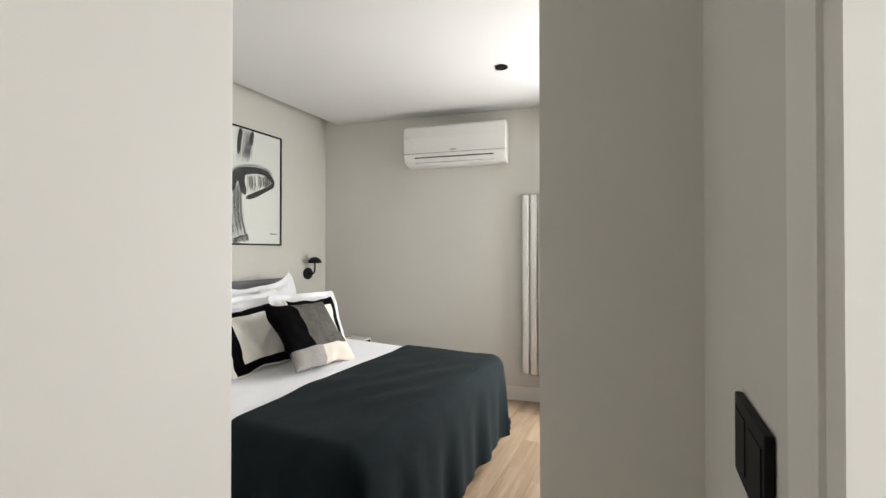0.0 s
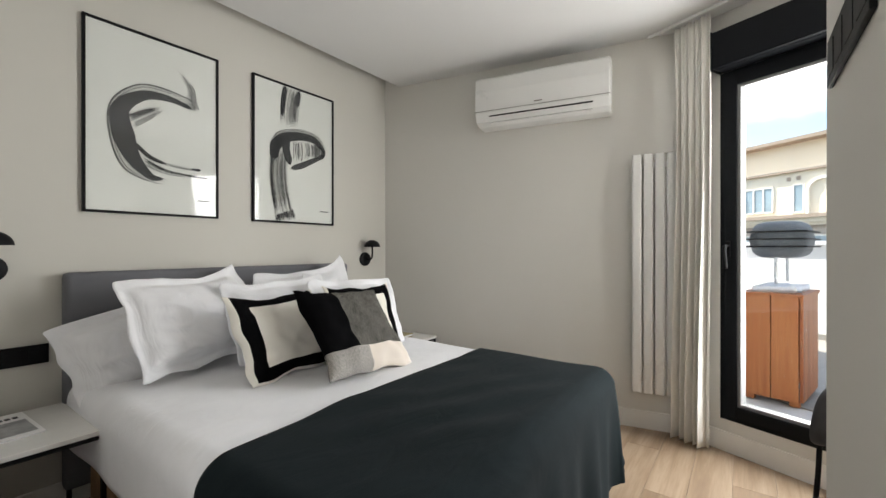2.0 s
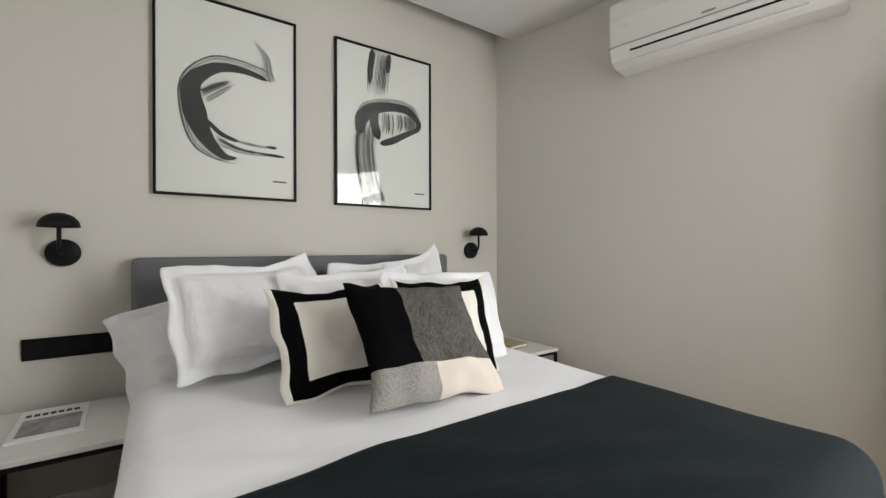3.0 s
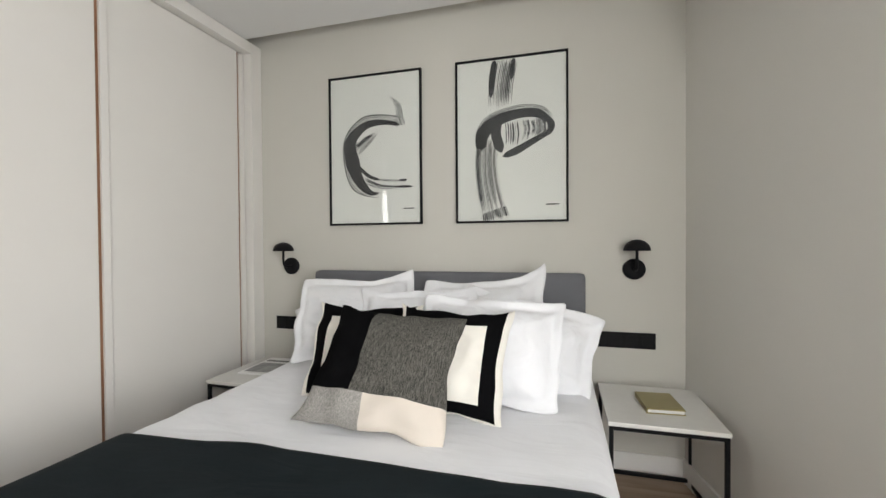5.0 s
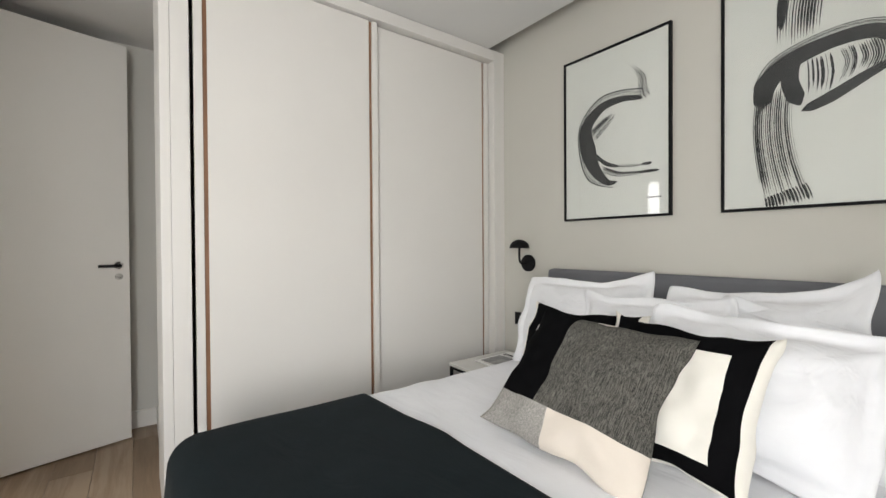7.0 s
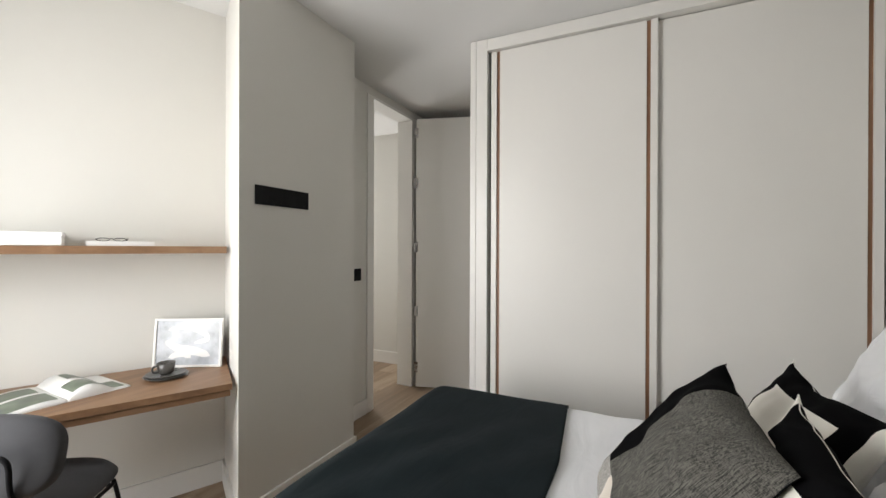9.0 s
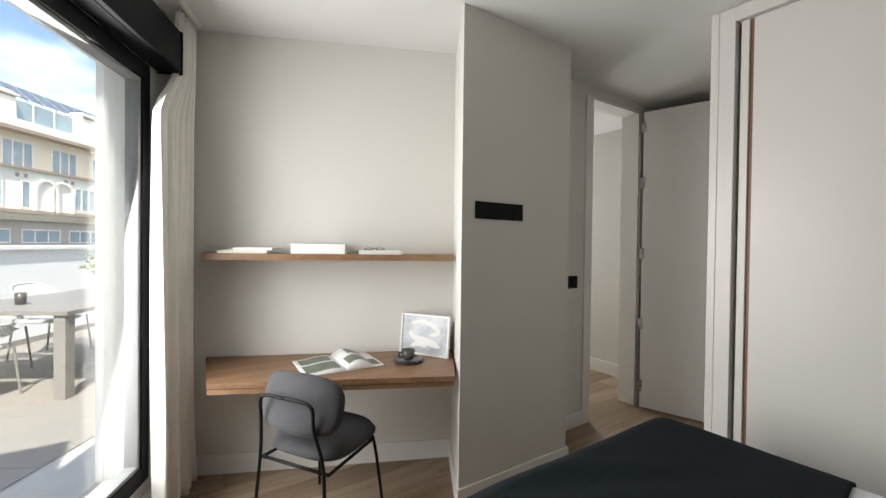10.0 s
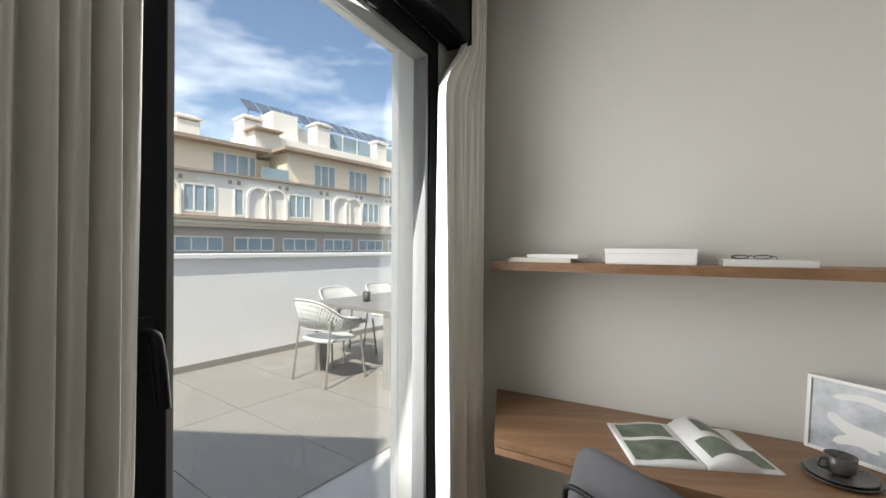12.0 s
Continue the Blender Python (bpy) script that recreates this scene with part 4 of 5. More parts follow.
# ---- curtains ----
def curtain(name, s0, s1, n0, folds, seed, bottom_wide, label):
    ob = thing(name, WIN_M @ pose((s0 + s1) / 2, n0, 0), label, "curtain", "window curtains")
    w = s1 - s0

    def place(u, v):
        z = H - 0.03 - v * (H - 0.05)
        lo, hi = -w / 2, w / 2
        if bottom_wide:
            k = min(1.0, max(0.0, (z - 2.10) / 0.36))
            lo += 0.24 * k * k * (3 - 2 * k)
        x = lo + u * (hi - lo) + 0.012 * math.sin(v * 4 + seed)
        ph = u * folds * 2 * math.pi + 0.7 * math.sin(v * 3.3 + seed) + seed + 0.5 * math.sin(u * 9 + seed)
        amp = 0.036 * (0.6 + 0.6 * v) * (0.8 + 0.35 * math.sin(u * 17 + seed))
        y = amp * math.sin(ph) + 0.010 * math.sin(2 * ph + v * 5)
        return Vector((x, y, z))
    part("fabric", sheet_mesh(bmesh.new(), int(folds * 16), 40, place, 0.003), M["curtain"], ob, "", True)
    for k in range(int(folds)):
        x = w * (0.5 - (k + 0.5) / int(folds) * (0.44 if bottom_wide else 0.95))
        part("hook", boxes((x - 0.003, -0.003, H - 0.045, x + 0.003, 0.003, H - 0.019)), M["plastic_white"], ob)


curtain("curtain", 0.02, 0.235, 0.115, 5, 0.6, False, "ivory linen curtain drawn to the side of the window")
curtain("curtain", 1.36, 1.78, 0.108, 6, 2.1, True, "ivory linen curtain drawn to the desk side of the window")
rail = boxes((-0.16, 0.13, H - 0.020, 1.80, 0.150, H - 0.001), bevel=0.003, m=WIN_M)
tagged(finish("curtain_rail", rail, M["plastic_white"]), "white curtain rail on the ceiling", "curtain rail")


# ---- desk niche ----
def desk_line(x, off):
    """A point on a line parallel to the desk wall, off metres in front of it."""
    return (x, DY - 0.452 * (x - DX) + off * 1.097)


desk = thing("desk", pose(-0.95, -3.55, 0), "oak wall-to-wall desk top in the niche", "desk")
D0 = Vector((-0.95, -3.55))
top_pts = [(DX - 0.001, DY + 0.003), (PX0 + 0.012, -2.925), (-0.405, -3.495), (-0.445, -4.055)]
rel = [(x - D0.x, y - D0.y) for x, y in top_pts]
part("top", prism(bmesh.new(), rel, 0.715, 0.745), M["desk_oak"], desk)
part("under_panel", prism(bmesh.new(), [(x * 0.995, y * 0.985) for x, y in rel], 0.685, 0.712), M["desk_oak"], desk, "oak drawer rail under the top")
shelf = thing("wall_shelf", pose(-0.95, -3.7, 0), "oak wall-to-wall shelf above the desk", "shelf")
sh = [desk_line(DX + 0.006, 0.003), desk_line(DX + 0.158, 0.27), desk_line(-0.40, 0.27), desk_line(-0.42, 0.003)]
part("board", prism(bmesh.new(), [(x + 0.95, y + 3.7) for x, y in sh], 1.368, 1.405), M["desk_oak"], shelf)
SHELF_Z = 1.4055
ANG = math.degrees(math.atan2(-0.452, 1))


def flat_books(x, off, pieces, label):
    px, py = desk_line(x, off)
    for w, dpt, t, dx, z, yaw, mat in pieces:
        ob = thing("book", pose(px + dx, py - 0.452 * dx, SHELF_Z + z, 0, 0, ANG + yaw), label, "book", "books on the shelf")
        part("cover", boxes((-w / 2, -dpt / 2, 0, w / 2, dpt / 2, 0.003), (-w / 2, -dpt / 2, t - 0.003, w / 2, dpt / 2, t), (-w / 2, dpt / 2 - 0.003, 0.003, w / 2, dpt / 2, t - 0.003)), mat, ob)
        part("pages", boxes((-w / 2 + 0.004, -dpt / 2 + 0.003, 0.003, w / 2 - 0.004, dpt / 2 - 0.004, t - 0.003)), M["paper"], ob, "white page block")


flat_books(-0.66, 0.14, [(0.27, 0.20, 0.018, 0.02, 0.0, 2, M["cream"]), (0.22, 0.19, 0.016, -0.04, 0.0185, -4, M["paper"])], "thin pale book lying flat on the shelf")
archive = thing("storage_box", pose(*desk_line(-1.03, 0.15), SHELF_Z, 0, 0, ANG), "low white cardboard box on the shelf", "box")
part("box_body", boxes((-0.155, -0.11, 0, 0.155, 0.11, 0.046), bevel=0.002), M["paper"], archive)
part("lid", boxes((-0.158, -0.113, 0.040, 0.158, 0.113, 0.060), bevel=0.003), M["paper"], archive, "white lid")
tray = thing("tray_book", pose(*desk_line(-1.365, 0.145), SHELF_Z, 0, 0, ANG + 1), "white book lying flat under a pair of glasses", "book")
part("cover", boxes((-0.13, -0.095, 0, 0.13, 0.095, 0.003), (-0.13, -0.095, 0.019, 0.13, 0.095, 0.022), (-0.13, 0.092, 0.003, 0.13, 0.095, 0.019)), M["paper"], tray)
part("pages", boxes((-0.126, -0.09, 0.003, 0.126, 0.092, 0.019)), M["cream"], tray, "cream page block")
specs = thing("eyeglasses", pose(*desk_line(-1.345, 0.12), SHELF_Z + 0.0225, 0, 0, ANG), "thin dark wire eyeglasses lying on a book", "glasses")
for sx in (-1, 1):
    ring = [(sx * 0.034 + 0.026 * math.cos(a), 0.0 + 0.018 * math.sin(a), 0.009 + 0.007 * math.sin(a)) for a in [k * math.pi / 10 for k in range(20)]]
    part("lens_rim", tube(bmesh.new(), ring, 0.0016, 6, True), M["black"], specs, "", True)
    part("temple_arm", tube(bmesh.new(), bez([(sx * 0.06, 0.0, 0.013), (sx * 0.062, 0.06, 0.011), (sx * 0.055, 0.12, 0.004)], 6), 0.0015, 6), M["black"], specs, "", True)
part("bridge", tube(bmesh.new(), bez([(-0.009, 0, 0.011), (0, -0.001, 0.014), (0.009, 0, 0.011)], 4), 0.0015, 6), M["black"], specs, "", True)

# open magazine
om = thing("open_magazine", pose(-1.095, -3.485, 0.7455, 0, 0, 177), "open magazine with landscape photographs lying on the desk", "magazine")


def page(sign, lift, t):
    def place(u, v):
        x = sign * u * 0.232
        z = t + lift * math.sin(min(1, u * 1.35) * math.pi) ** 1.0 * (1 - u * 0.5) + 0.006 * (1 - u)
        return Vector((x, (v - 0.5) * 0.325, z))
    return place


for sign, lift, mat_, ph in ((1, 0.050, "photo_green", "dark"), (-1, 0.010, "photo_green", "dark")):
    bm = bmesh.new()
    f = page(sign, lift, 0.006)
    n = 20
    grid = [[bm.verts.new(f(i / n, j)) for j in (0, 1)] for i in range(n + 1)]
    low = [[bm.verts.new((g.co.x, g.co.y, 0.0)) for g in row] for row in grid]
    for i in range(n):
        bm.faces.new((grid[i][0], grid[i + 1][0], grid[i + 1][1], grid[i][1]))
        bm.faces.new((low[i][0], grid[i][0], grid[i][1], low[i][1])) if i == 0 else None
        for j in (0, 1):
            bm.faces.new((low[i][j], low[i + 1][j], grid[i + 1][j], grid[i][j]))
    bm.faces.new((low[n][0], low[n][1], grid[n][1], grid[n][0]))
    bmesh.ops.recalc_face_normals(bm, faces=bm.faces)
    part("page_block", bm, M["paper"], om, "white pages", True)
    for v0, v1, u0, u1 in ((0.06, 0.44, 0.10, 0.94), (0.58, 0.90, 0.28, 0.75)) if sign > 0 else ((0.08, 0.52, 0.08, 0.92), (0.60, 0.94, 0.12, 0.90)):
        bm = sheet_mesh(bmesh.new(), 14, 2, lambda a, b: f(u0 + a * (u1 - u0), v0 + b * (v1 - v0)) + Vector((0, 0, 0.0012)))
        part("photograph", bm, M["photo_green"], om, "dark landscape photograph", True)

# cup and saucers
cup = thing("coffee_cup", pose(-1.478, -3.308, 0.762), "dark grey ceramic cup on a saucer", "cup")
part("bowl", lathe(bmesh.new(), [(0.024, 0), (0.036, 0.012), (0.041, 0.058), (0.038, 0.058), (0.033, 0.016), (0.001, 0.010)], 32), M["ceramic"], cup, "", True)
part("ear", tube(bmesh.new(), bez([(0.038, 0, 0.048), (0.062, 0, 0.046), (0.062, 0, 0.022), (0.036, 0, 0.016)], 6), 0.0045, 8), M["ceramic"], cup, "ceramic handle", True)
for i, (z, r) in enumerate(((0.7455, 0.098), (0.7535, 0.090))):
    sc = thing("saucer", pose(-1.478, -3.308, z), "dark grey ceramic plate under the cup", "saucer", "stacked plates")
    part("dish", lathe(bmesh.new(), [(r * 0.6, 0), (r * 0.75, 0.001), (r, 0.013), (r - 0.003, 0.0145), (r * 0.72, 0.0045), (0.001, 0.0042)], 40), M["ceramic"], sc, "", True)

# framed photograph on the desk
pf = thing("photo_frame", pose(-1.640, -3.385, 0.7455, -6, 0, 119), "white framed photograph leaning on the niche wall", "picture frame")
w, h, t = 0.180, 0.262, 0.012
for a in ((-w, -0.018, 0, -w + t, 0, h), (w - t, -0.018, 0, w, 0, h), (-w + t, -0.018, 0, w - t, 0, t), (-w + t, -0.018, h - t, w - t, 0, h)):
    part("frame_bar", boxes(a, bevel=0.001), M["white"], pf)
part("photograph", boxes((-w + t, -0.010, t, w - t, -0.004, h - t)), M["photo_blue"], pf, "pale blue and grey photograph")
bm = bmesh.new()
for i, (pts, wd) in enumerate((([(-0.11, 0.20), (-0.02, 0.215), (0.07, 0.19), (0.10, 0.15), (0.03, 0.13)], 0.016), ([(-0.12, 0.14), (-0.05, 0.10), (0.04, 0.085), (0.12, 0.06)], 0.026), ([(-0.10, 0.05), (-0.03, 0.075), (0.02, 0.05)], 0.02))):
    stroke(bm, [(p[0], 0, p[1]) for p in pts], [wd * 0.5, wd, wd * 0.6], -0.0112 - i * 0.0002, 1)
part("print_shape", bm, M["paper"], pf, "pale curved shapes")

# ---- chair ----
chair = thing("chair", pose(-0.945, -3.26, 0, 0, 0, 122), "grey velvet dining chair on thin black steel legs", "chair")
# the chair faces +y in its own axes


def cushion_shell(w, d, t, z, curve, n=24):
    """A rounded-square pad."""
    bm = bmesh.new()
    grid = {}
    for face in (1, -1):
        for i in range(n + 1):
            for j in range(n + 1):
                u, v = 2 * i / n - 1, 2 * j / n - 1
                r = (abs(u) ** 3.2 + abs(v) ** 3.2) ** (1 / 3.2)
                m_ = max(abs(u), abs(v))
                k = m_ / r if r > 1e-6 else 1.0
                x, y = u * k * w / 2, v * k * d / 2
                th = t / 2 * max(0.0, 1 - m_ ** 5) ** 0.5
                grid[face, i, j] = bm.verts.new((x, y, z + face * th + curve(x, y)))
    for face in (1, -1):
        for i in range(n):
            for j in range(n):
                q = (grid[face, i, j], grid[face, i + 1, j], grid[face, i + 1, j + 1], grid[face, i, j + 1])
                bm.faces.new(q if face > 0 else tuple(reversed(q)))
    bmesh.ops.remove_doubles(bm, verts=bm.verts, dist=1e-4)
    return bm


part("seat", cushion_shell(0.48, 0.47, 0.085, 0.455, lambda x, y: -0.25 * x * x + 0.012 * y), M["chair_velvet"], chair, "grey velvet seat", True)
back = cushion_shell(0.50, 0.285, 0.055, 0.0, lambda x, y: -0.9 * x * x)
bmesh.ops.transform(back, matrix=pose(0.015, -0.242, 0.700, 76, 0, 0) @ pose(0, 0, 0, 0, 0, 0), verts=back.verts)
part("backrest", back, M["chair_velvet"], chair, "grey velvet backrest", True)
r = 0.0085
for sx in (-1, 1):
    part("front_leg", tube(bmesh.new(), bez([(sx * 0.19, 0.17, 0.40), (sx * 0.20, 0.19, 0.30), (sx * 0.225, 0.225, 0.0)], 6), r), M["black"], chair, "black steel leg", True)
    part("rear_leg", tube(bmesh.new(), bez([(sx * 0.225, -0.275, 0.0), (sx * 0.200, -0.250, 0.40), (sx * 0.165, -0.278, 0.60), (sx * 0.150, -0.288, 0.72), (0, -0.292, 0.735)], 7), r), M["black"], chair, "black steel leg and back hoop", True)
    part("seat_rail", tube(bmesh.new(), [(sx * 0.19, 0.18, 0.385), (sx * 0.208, -0.23, 0.385)], r), M["black"], chair, "", True)
part("cross_rail", tube(bmesh.new(), [(-0.19, 0.16, 0.385), (0.19, 0.16, 0.385)], r), M["black"], chair, "", True)
part("cross_rail", tube(bmesh.new(), [(-0.207, -0.225, 0.385), (0.207, -0.225, 0.385)], r), M["black"], chair, "", True)


# ---- terrace ----
TZ = 0.08
TX, TY = 0.53, 0.848            # along the parapet
TM = Matrix(((TX, TY, 0, 2.93), (TY, -TX, 0, -6.105), (0, 0, 1, 0), (0, 0, 0, 1)))   # x along the parapet, y outwards
bm = bmesh.new()
box(bm, -9.0, -7.5, -1.2, 9.0, 0.25, TZ - 0.012)
bmesh.ops.transform(bm, matrix=TM, verts=bm.verts)
bmesh.ops.recalc_face_normals(bm, faces=bm.faces)
# keep the slab outside the room
bmesh.ops.bisect_plane(bm, geom=bm.verts[:] + bm.edges[:] + bm.faces[:], plane_co=win(0, -0.25), plane_no=win(0, 1) - win(0, 0), clear_outer=True)
terrace = structure("terrace_floor", bm, M["grout"], "pale joints between large terrace tiles")

bm = bmesh.new()
box(bm, -9.0, 0.0, TZ - 0.02, 9.0, 0.22, 1.33)
bmesh.ops.transform(bm, matrix=TM, verts=bm.verts)
bmesh.ops.recalc_face_normals(bm, faces=bm.faces)
parapet = structure("terrace_parapet", bm, M["stucco"], "white stucco terrace parapet")
bm = boxes((-9.0, -0.05, 1.332, 9.0, 0.26, 1.385), bevel=0.006, m=TM)
structure("parapet_coping", bm, M["stucco"], "white coping on the parapet")
bm = boxes((-9.0, -0.012, TZ, 9.0, -0.001, TZ + 0.075), m=TM)
structure("terrace_skirting", bm, M["terrace_tile"], "grey tile skirting along the parapet")
# outdoor table
table = thing("outdoor_table", TM @ pose(-1.15, -1.615, TZ), "taupe aluminium outdoor dining table", "table")
part("tabletop", boxes((-2.05, -0.62, 0.735, 0.07, 0.62, 0.775), bevel=0.004), M["taupe"], table)
for x, y in ((0.0, -0.54), (0.0, 0.54), (-1.97, -0.54), (-1.97, 0.54)):
    part("leg", boxes((x - 0.05, y - 0.05, 0, x + 0.05, y + 0.05, 0.734), bevel=0.003), M["taupe"], table)


def outdoor_chair(m):
    ob = thing("outdoor_chair", m, "pale woven rope outdoor armchair on slim metal legs", "chair", "terrace chairs")
    for sx in (-1, 1):
        part("leg", tube(bmesh.new(), [(sx * 0.24, 0.22, 0.46), (sx * 0.27, 0.26, 0.0)], 0.011), M["taupe"], ob)
        part("leg", tube(bmesh.new(), [(sx * 0.25, -0.18, 0.66), (sx * 0.27, -0.26, 0.0)], 0.011), M["taupe"], ob)
    hoop = bez([(-0.27, 0.20, 0.64), (-0.29, -0.05, 0.68), (-0.22, -0.27, 0.83), (0, -0.32, 0.86), (0.22, -0.27, 0.83), (0.29, -0.05, 0.68), (0.27, 0.20, 0.64)], 7)
    low = bez([(-0.24, 0.20, 0.55), (-0.25, -0.05, 0.54), (-0.19, -0.22, 0.56), (0, -0.26, 0.56), (0.19, -0.22, 0.56), (0.25, -0.05, 0.54), (0.24, 0.20, 0.55)], 7)
    part("top_hoop", tube(bmesh.new(), hoop, 0.012, 8), M["rope"], ob, "", True)
    bm = bmesh.new()
    n = len(hoop)
    for i in range(n):
        for k in (-3, 3):
            j = i + k
            if 0 <= j < n:
                tube(bm, [hoop[i], (hoop[i] + low[j]) / 2 + Vector((0, 0, 0.0)), low[j]], 0.0075, 5)
    part("rope_weave", bm, M["rope"], ob, "woven pale rope back", True)
    part("low_hoop", tube(bmesh.new(), low, 0.009, 8), M["rope"], ob, "", True)
    part("seat_pad", cushion_shell(0.50, 0.48, 0.05, 0.44, lambda x, y: 0.0, 14), M["rope"], ob, "pale seat pad", True)
    return ob


oc = outdoor_chair(Matrix.Translation((1.20, -6.20, TZ)) @ pose(0, 0, 0, 0, 0, 148))
for cx, cy, turn in ((-1.75, -0.82, 180), (-2.55, -0.82, 176), (-1.8, -2.42, 4), (-2.6, -2.42, -3)):
    copy_thing(oc, TM @ pose(cx, cy, TZ, 0, 0, turn))

# glass and plant on the table
tum = thing("candle_glass", TM @ pose(-1.45, -1.50, TZ + 0.775), "dark glass candle holder on the outdoor table", "candle holder")
part("bowl", lathe(bmesh.new(), [(0.04, 0), (0.045, 0.11), (0.041, 0.11), (0.036, 0.01), (0.001, 0.008)], 20), M["ceramic"], tum, "", True)
vase = thing("potted_plant", TM @ pose(-1.95, -1.95, TZ + 0.775), "pale leafy plant in a white pot on the outdoor table", "plant")
part("pot", lathe(bmesh.new(), [(0.06, 0), (0.085, 0.14), (0.078, 0.14), (0.06, 0.02), (0.001, 0.018)], 24), M["stucco"], vase, "white pot", True)
rnd = random.Random(5)
stems = bmesh.new()
leaves = bmesh.new()
for k in range(16):
    a, out = rnd.uniform(0, 6.28), rnd.uniform(0.06, 0.24)
    tip = Vector((math.cos(a) * out, math.sin(a) * out, rnd.uniform(0.28, 0.55)))
    line = bez([(0, 0, 0.08), tip * 0.5 + Vector((0, 0, 0.08)), tip], 5)
    tube(stems, line, 0.003, 5)
    for p in line[4:]:
        for q in range(5):
            dv = Vector((rnd.uniform(-1, 1), rnd.uniform(-1, 1), rnd.uniform(-0.5, 0.8))).normalized()
            sd = dv.cross(Vector((rnd.random(), rnd.random(), rnd.random()))).normalized()
            l_ = rnd.uniform(0.03, 0.055)
            v0, v1, v2, v3 = p, p + dv * l_ * 0.5 + sd * l_ * 0.28, p + dv * l_, p + dv * l_ * 0.5 - sd * l_ * 0.28
            leaves.faces.new([leaves.verts.new(v) for v in (v0, v1, v2, v3)])
part("stem", stems, M["leaf"], vase)
part("foliage", leaves, M["leaf"], vase, "small pale green leaves")

# wooden cart with a covered grill
cart = thing("wooden_cabinet", pose(1.585, -2.99, TZ, 0, 0, -14), "orange pine outdoor cabinet of upright boards", "cabinet")
cw, cd, ch = 0.30, 0.17, 0.83
for i in range(2):
    y0 = -cd + i * cd
    part("board", boxes((cw, y0 + 0.005, 0.04, cw + 0.022, y0 + cd - 0.005, ch), bevel=0.002), M["pine"], cart, "knotted pine board")
    part("board", boxes((-cw - 0.022, y0 + 0.003, 0.04, -cw, y0 + cd - 0.003, ch), bevel=0.002), M["pine"], cart, "knotted pine board")
for i in range(4):
    x0 = -cw + i * 0.15
    for y in (-cd - 0.022, cd):
        part("board", boxes((x0 + 0.003, y, 0.04, x0 + 0.147, y + 0.022, ch), bevel=0.002), M["pine"], cart, "knotted pine board")
part("top_board", boxes((-cw - 0.03, -cd - 0.03, ch, cw + 0.03, cd + 0.03, ch + 0.025), bevel=0.003), M["pine"], cart)
for sx in (-1, 1):
    for sy in (-1, 1):
        part("foot", boxes((sx * (cw - 0.03) - 0.03, sy * (cd - 0.03) - 0.03, 0, sx * (cw - 0.03) + 0.03, sy * (cd - 0.03) + 0.03, 0.04)), M["pine"], cart)
towel = thing("folded_towel", pose(1.60, -3.0, TZ + 0.856, 0, 0, -14), "folded white towel on the wooden cabinet", "towel")
part("cloth", sheet_mesh(bmesh.new(), 24, 16, lambda u, v: Vector(((u - 0.5) * 0.5, (v - 0.5) * 0.28, 0.045 + 0.02 * noise.noise(Vector((u * 4, v * 4, 3))))), 0.045), M["sheet"], towel, "", True)
grill = thing("covered_grill", pose(1.62, -3.0, TZ + 0.92, 0, 0, -14), "grey fabric-covered grill on the wooden cabinet", "grill")
bm = cushion_shell(0.56, 0.40, 0.30, 0.36, lambda x, y: -0.25 * x * x, 22)
part("cover", bm, M["cover_grey"], grill, "", True)
for z in (0.30, 0.36, 0.42):
    part("strap", boxes((-0.286, -0.206, z - 0.006, 0.286, 0.206, z + 0.006), bevel=0.002), M["black"], grill, "dark strap")
for sx in (-1, 1):
    part("support", tube(bmesh.new(), [(sx * 0.2, 0, 0.0), (sx * 0.2, 0, 0.26)], 0.012), M["steel"], grill)


# ---- building across the street ----
FX0, FY0 = 0.82 * 25 - 0.326, -0.57 * 25 - 1.914
BM = Matrix(((0.57, 0.82, 0, FX0), (0.82, -0.57, 0, FY0), (0, 0, 1, 0), (0, 0, 0, 1)))   # x along the front, y away from us
far = thing("apartment_building", BM, "cream apartment building with arched balconies and rooftop solar panels", "building")
part("wall", boxes((-60, 0, -14, 45, 14, 2.75)), M["facade_grey"], far, "grey-beige stone storey")
part("cornice", boxes((-60, -0.55, 2.75, 45, 14, 2.98), (-60, -0.35, 2.58, 45, 0, 2.75)), M["facade"], far)
part("cornice", boxes((-60, -0.75, 2.98, 45, 14, 3.18)), M["cornice"], far, "brown cornice")
part("balcony_wall", boxes((-60, 0.0, 3.18, -9.2, 13, 5.62)), M["facade_white"], far, "pale arcade storey")
part("balcony_wall", boxes((-9.2, 0.0, 3.18, 45, 13, 5.62)), M["facade"], far, "cream arcade storey")
part("cornice", boxes((-60, -0.22, 5.62, 45, 13, 5.74)), M["cornice"], far, "thin brown parapet edge")
part("wall", boxes((-13.3, 1.6, 5.74, 45, 12, 7.60)), M["facade"], far, "cream penthouse storey")
part("wall", boxes((-60, 1.1, 5.74, -15.2, 12, 7.95)), M["facade"], far, "cream penthouse storey")
part("wall", boxes((-15.2, 3.4, 5.74, -13.3, 12, 7.60)), M["facade"], far, "recessed loggia wall")
part("roof", boxes((-13.9, 0.75, 7.60, 45, 12.4, 7.82)), M["cornice"], far, "overhanging brown eaves")
part("roof", boxes((-60, 0.35, 7.95, -14.6, 12.4, 8.17)), M["cornice"], far, "overhanging brown eaves")
part("roof", boxes((-60, 2.2, 8.17, -15.4, 12, 9.15)), M["facade_white"], far, "white roof parapet")
part("roof", boxes((-13.9, 3.2, 7.82, 45, 12, 8.10)), M["facade_white"], far)


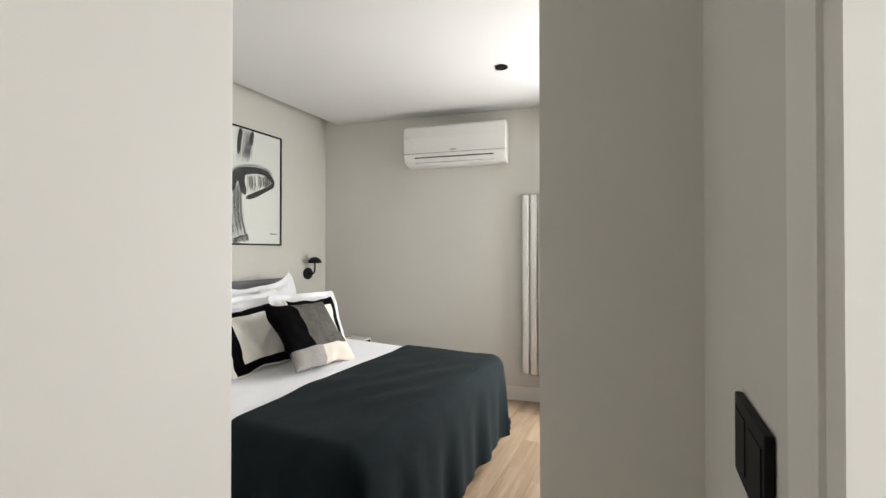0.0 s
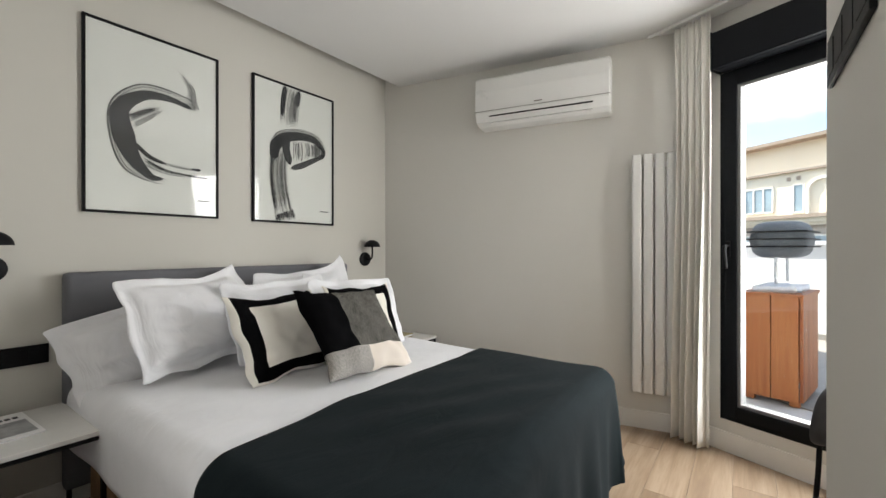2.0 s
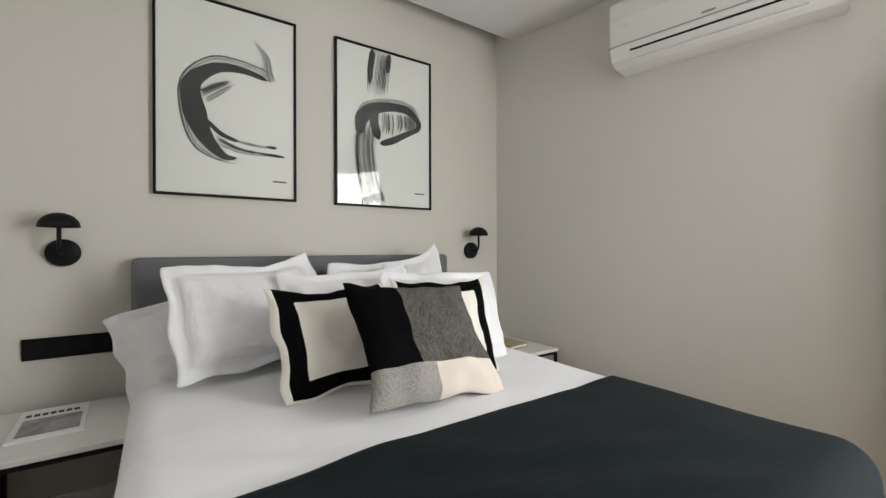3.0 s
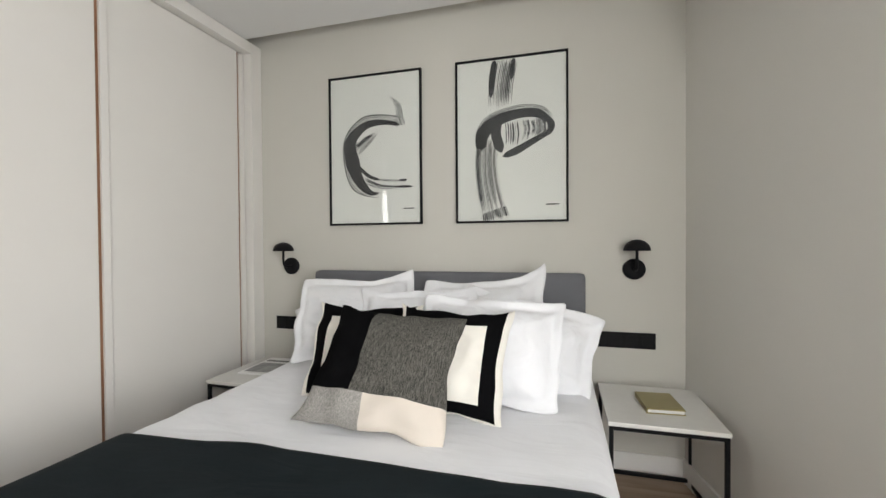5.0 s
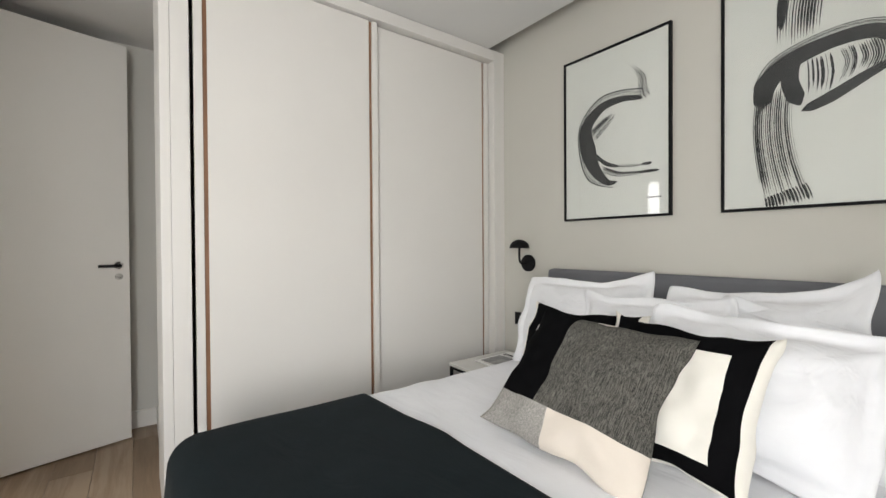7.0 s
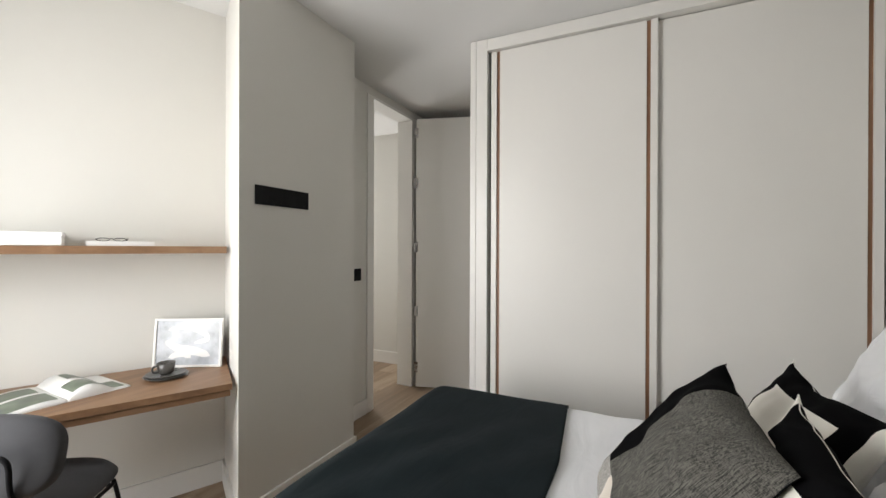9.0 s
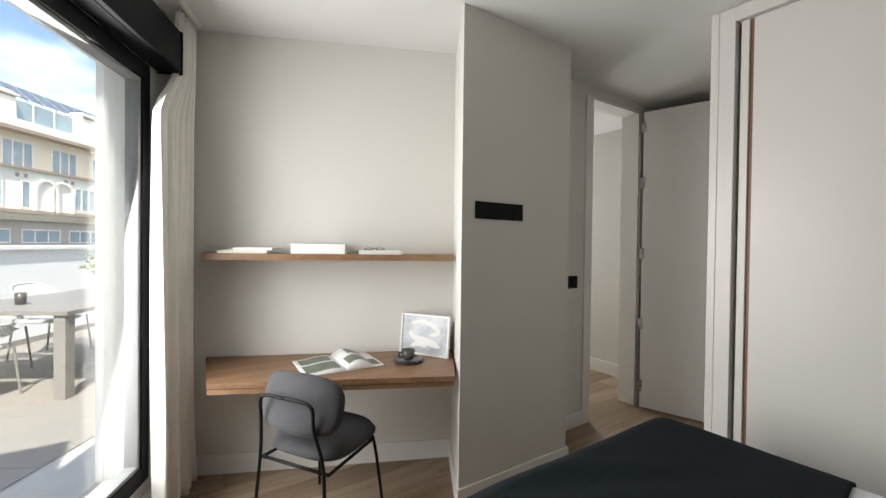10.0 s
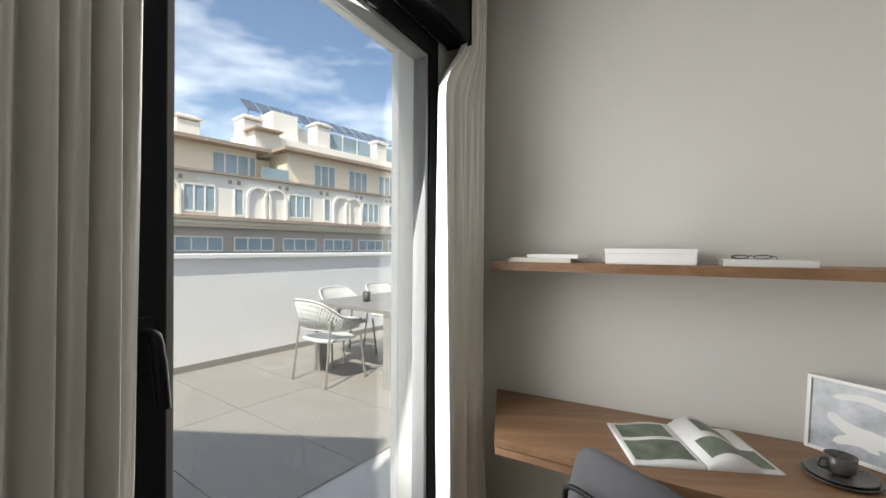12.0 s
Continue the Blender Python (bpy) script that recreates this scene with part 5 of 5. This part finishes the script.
def far_window(x, y, z, w, h, panes, parent):
    f = part("window", boxes((x - w / 2, y - 0.06, z, x - w / 2 + 0.08, y + 0.02, z + h), (x + w / 2 - 0.08, y - 0.06, z, x + w / 2, y + 0.02, z + h), (x - w / 2, y - 0.06, z, x + w / 2, y + 0.02, z + 0.08), (x - w / 2, y - 0.06, z + h - 0.08, x + w / 2, y + 0.02, z + h), *[(x - w / 2 + k * w / panes - 0.04, y - 0.06, z, x - w / 2 + k * w / panes + 0.04, y + 0.02, z + h) for k in range(1, panes)]), M["facade_white"], parent)
    for k in range(panes):
        a = x - w / 2 + k * w / panes
        part("pane", boxes((a + 0.04, y - 0.02, z + 0.06, a + w / panes - 0.04, y - 0.005, z + h - 0.06)), M["far_glass"], f)


def arch(x, z, w, h):
    bm = bmesh.new()
    pts = [(x - w / 2, z)] + [(x - w / 2 * math.cos(a), z + h - w / 2 + w / 2 * math.sin(a)) for a in [k * math.pi / 12 for k in range(13)]] + [(x + w / 2, z)]
    out = [(x - w / 2 - 0.14, z)] + [(x - (w / 2 + 0.14) * math.cos(a), z + h - w / 2 + (w / 2 + 0.14) * math.sin(a)) for a in [k * math.pi / 12 for k in range(13)]] + [(x + w / 2 + 0.14, z)]
    for i in range(len(pts) - 1):
        q = [(*pts[i],), (*pts[i + 1],), (*out[i + 1],), (*out[i],)]
        f = [bm.verts.new((a, -0.16, b)) for a, b in q]
        g = [bm.verts.new((a, 0.0, b)) for a, b in q]
        bm.faces.new(f)
        for k in range(4):
            bm.faces.new((f[k], g[k], g[(k + 1) % 4], f[(k + 1) % 4]))
    bmesh.ops.recalc_face_normals(bm, faces=bm.faces)
    return bm


for k in range(-16, 13):
    x = k * 3.1
    far_window(x, 0.0, 1.22, 2.5, 0.85, 3, far)
    if k % 2:
        far_window(x, 0.0, 3.40, 1.7, 1.55, 3, far)
        part("arch", arch(x + 1.75, 3.22, 1.3, 1.85), M["facade_white"], far)
    else:
        part("arch", arch(x - 0.25, 3.22, 1.3, 1.85), M["facade_white"], far)
        far_window(x + 0.95, 0.0, 3.3, 0.6, 1.65, 1, far)
    for off in (-0.25, 0.25):
        part("vent", boxes((x + 1.2 + off - 0.1, -0.03, 5.15, x + 1.2 + off + 0.1, 0.01, 5.38)), M["cornice"], far, "small square vent")
    if x + 1.4 < -15.2:
        far_window(x + 0.4, 1.1, 5.85, 1.9, 1.65, 3, far)
for x, w, n in ((-11.7, 2.3, 3), (-13.0, 0.55, 1), (-7.2, 2.3, 3), (-3.0, 2.3, 3), (1.2, 2.3, 3), (5.4, 2.3, 3)):
    far_window(x, 1.6, 5.95, w, 1.35, n, far)
part("railing", boxes((-15.2, 0.9, 5.74, -13.3, 0.94, 6.65)), M["far_glass"], far, "glass balcony railing")


def chimney(x, y, z0, z1, w):
    c = part("chimney", boxes((x, y, z0, x + w, y + w, z1 - 0.28), bevel=0.02), M["facade_white"], far, "white chimney")
    part("cap", boxes((x - 0.12, y - 0.12, z1 - 0.28, x + w + 0.12, y + w + 0.12, z1 - 0.16), (x + 0.1, y + 0.1, z1 - 0.16, x + w - 0.1, y + w - 0.1, z1)), M["facade_white"], c)
    part("cap_slot", boxes((x + 0.1, y - 0.005, z1 - 0.42, x + w - 0.1, y + 0.01, z1 - 0.32)), M["cornice"], c)


chimney(-10.3, 2.6, 7.82, 9.45, 1.3)
chimney(-14.6, 3.4, 7.82, 10.6, 1.3)
part("roof_box", boxes((-17.4, 3.4, 8.17, -15.4, 8, 11.3), bevel=0.04), M["facade_white"], far, "white stair tower")
part("roof_box", boxes((-15.4, 2.4, 7.9, -13.6, 6, 9.35), bevel=0.04), M["facade_white"], far, "white rooftop block")
part("awning", boxes((-15.3, 1.7, 9.35, -13.3, 4.2, 9.45)), M["cornice"], far, "flat brown canopy")
for k in range(6):
    x = -19.6 - k * 6.0
    chimney(x, 2.4, 8.17, 11.1 - 0.2 * (k % 2), 1.2)
    part("terrace_screen", boxes((x - 4.6, 2.9, 9.15, x - 0.1, 2.96, 10.55)), M["far_glass"], far, "grey terrace screen")
    for j in range(4):
        part("screen_post", boxes((x - 4.6 + j * 1.5, 2.86, 9.15, x - 4.52 + j * 1.5, 3.0, 10.6)), M["facade_white"], far)
    part("roof_box", boxes((x - 4.8, 5.0, 9.15, x + 1.2, 9, 11.0)), M["facade_white"], far, "white rooftop storey")
for k in range(27):
    x = -14.6 - k * 1.12
    part("solar_panel", boxes((-0.46, -0.025, -0.85, 0.46, 0.025, 0.85), m=pose(x, 5.2, 11.85, -50, 0, 0)), M["solar"], far, "dark solar panel")
    part("panel_stand", boxes((x - 0.03, 5.35, 8.3, x + 0.03, 5.41, 11.9)), M["steel"], far)


# ---- pieces of the floors, last ----
PL, PWD = 1.38, 0.192
meshes = {}
n_plank = 0
row = 0
y = -6.15
while y < -0.001:
    x = -4.98 + (row * 0.53) % PL - PL
    while x < 0.70:
        xa, xb = max(x, -4.98), min(x + PL, 0.66)
        x += PL
        if xb - xa < 0.05:
            continue
        yc = y + PWD / 2
        # stop at the slanted wall, the window wall, the desk wall and the corridor
        lim = 0.66 if yc > -0.2 else 0.69
        lim = min(lim, (-0.171 * yc + 0.10) if yc > BY else (BX + 0.42 * (yc - BY) + 0.14))
        xb = min(xb, lim)
        if yc < -3.75:
            xb = min(xb, -2.32) if xa < -2.32 else xb
        if yc < -4.2:
            xb = min(xb, -2.32)
        if xb - xa < 0.04:
            continue
        key = round(xb - xa, 3)
        if key not in meshes:
            b = boxes((0, 0, -0.012, key - 0.0016, PWD - 0.0016, 0.0), bevel=0.0012)
            me = bpy.data.meshes.new("floorboard")
            b.to_mesh(me)
            b.free()
            me.materials.append(M["oak_floor"])
            meshes[key] = me
        if n_plank == 0:
            floor_parent = tagged(new("floor"), "pale oak plank floor", "", "", "structure")
        ob = new("floorboard", meshes[key])
        ob.location, ob.parent = (xa, y, 0), floor_parent
        n_plank += 1
    y += PWD
    row += 1

TW, TL = 0.745, 1.49
tile = boxes((0.002, 0.002, 0, TL - 0.004, TW - 0.004, 0.012), bevel=0.0015)
tile_me = bpy.data.meshes.new("terrace_tile")
tile.to_mesh(tile_me)
tile.free()
tile_me.materials.append(M["terrace_tile"])
wall_n = (win(0, -1) - win(0, 0)).to_2d()
for i in range(-9, 9):
    for j in range(0, 5):
        lx, ly = i * TW, -(j + 1) * TL
        pts = [TM @ Vector((lx + a, ly + b, 0)) for a in (0, TW) for b in (0, TL)]
        if min((p - win(0, -0.25)).to_2d().dot(wall_n) for p in pts) < -0.6:
            continue
        ob = new("terrace_tile", tile_me)
        ob.matrix_world = TM @ Matrix.Translation((lx + TW, ly, TZ - 0.0118)) @ pose(0, 0, 0, 0, 0, 90)
        ob.parent = terrace
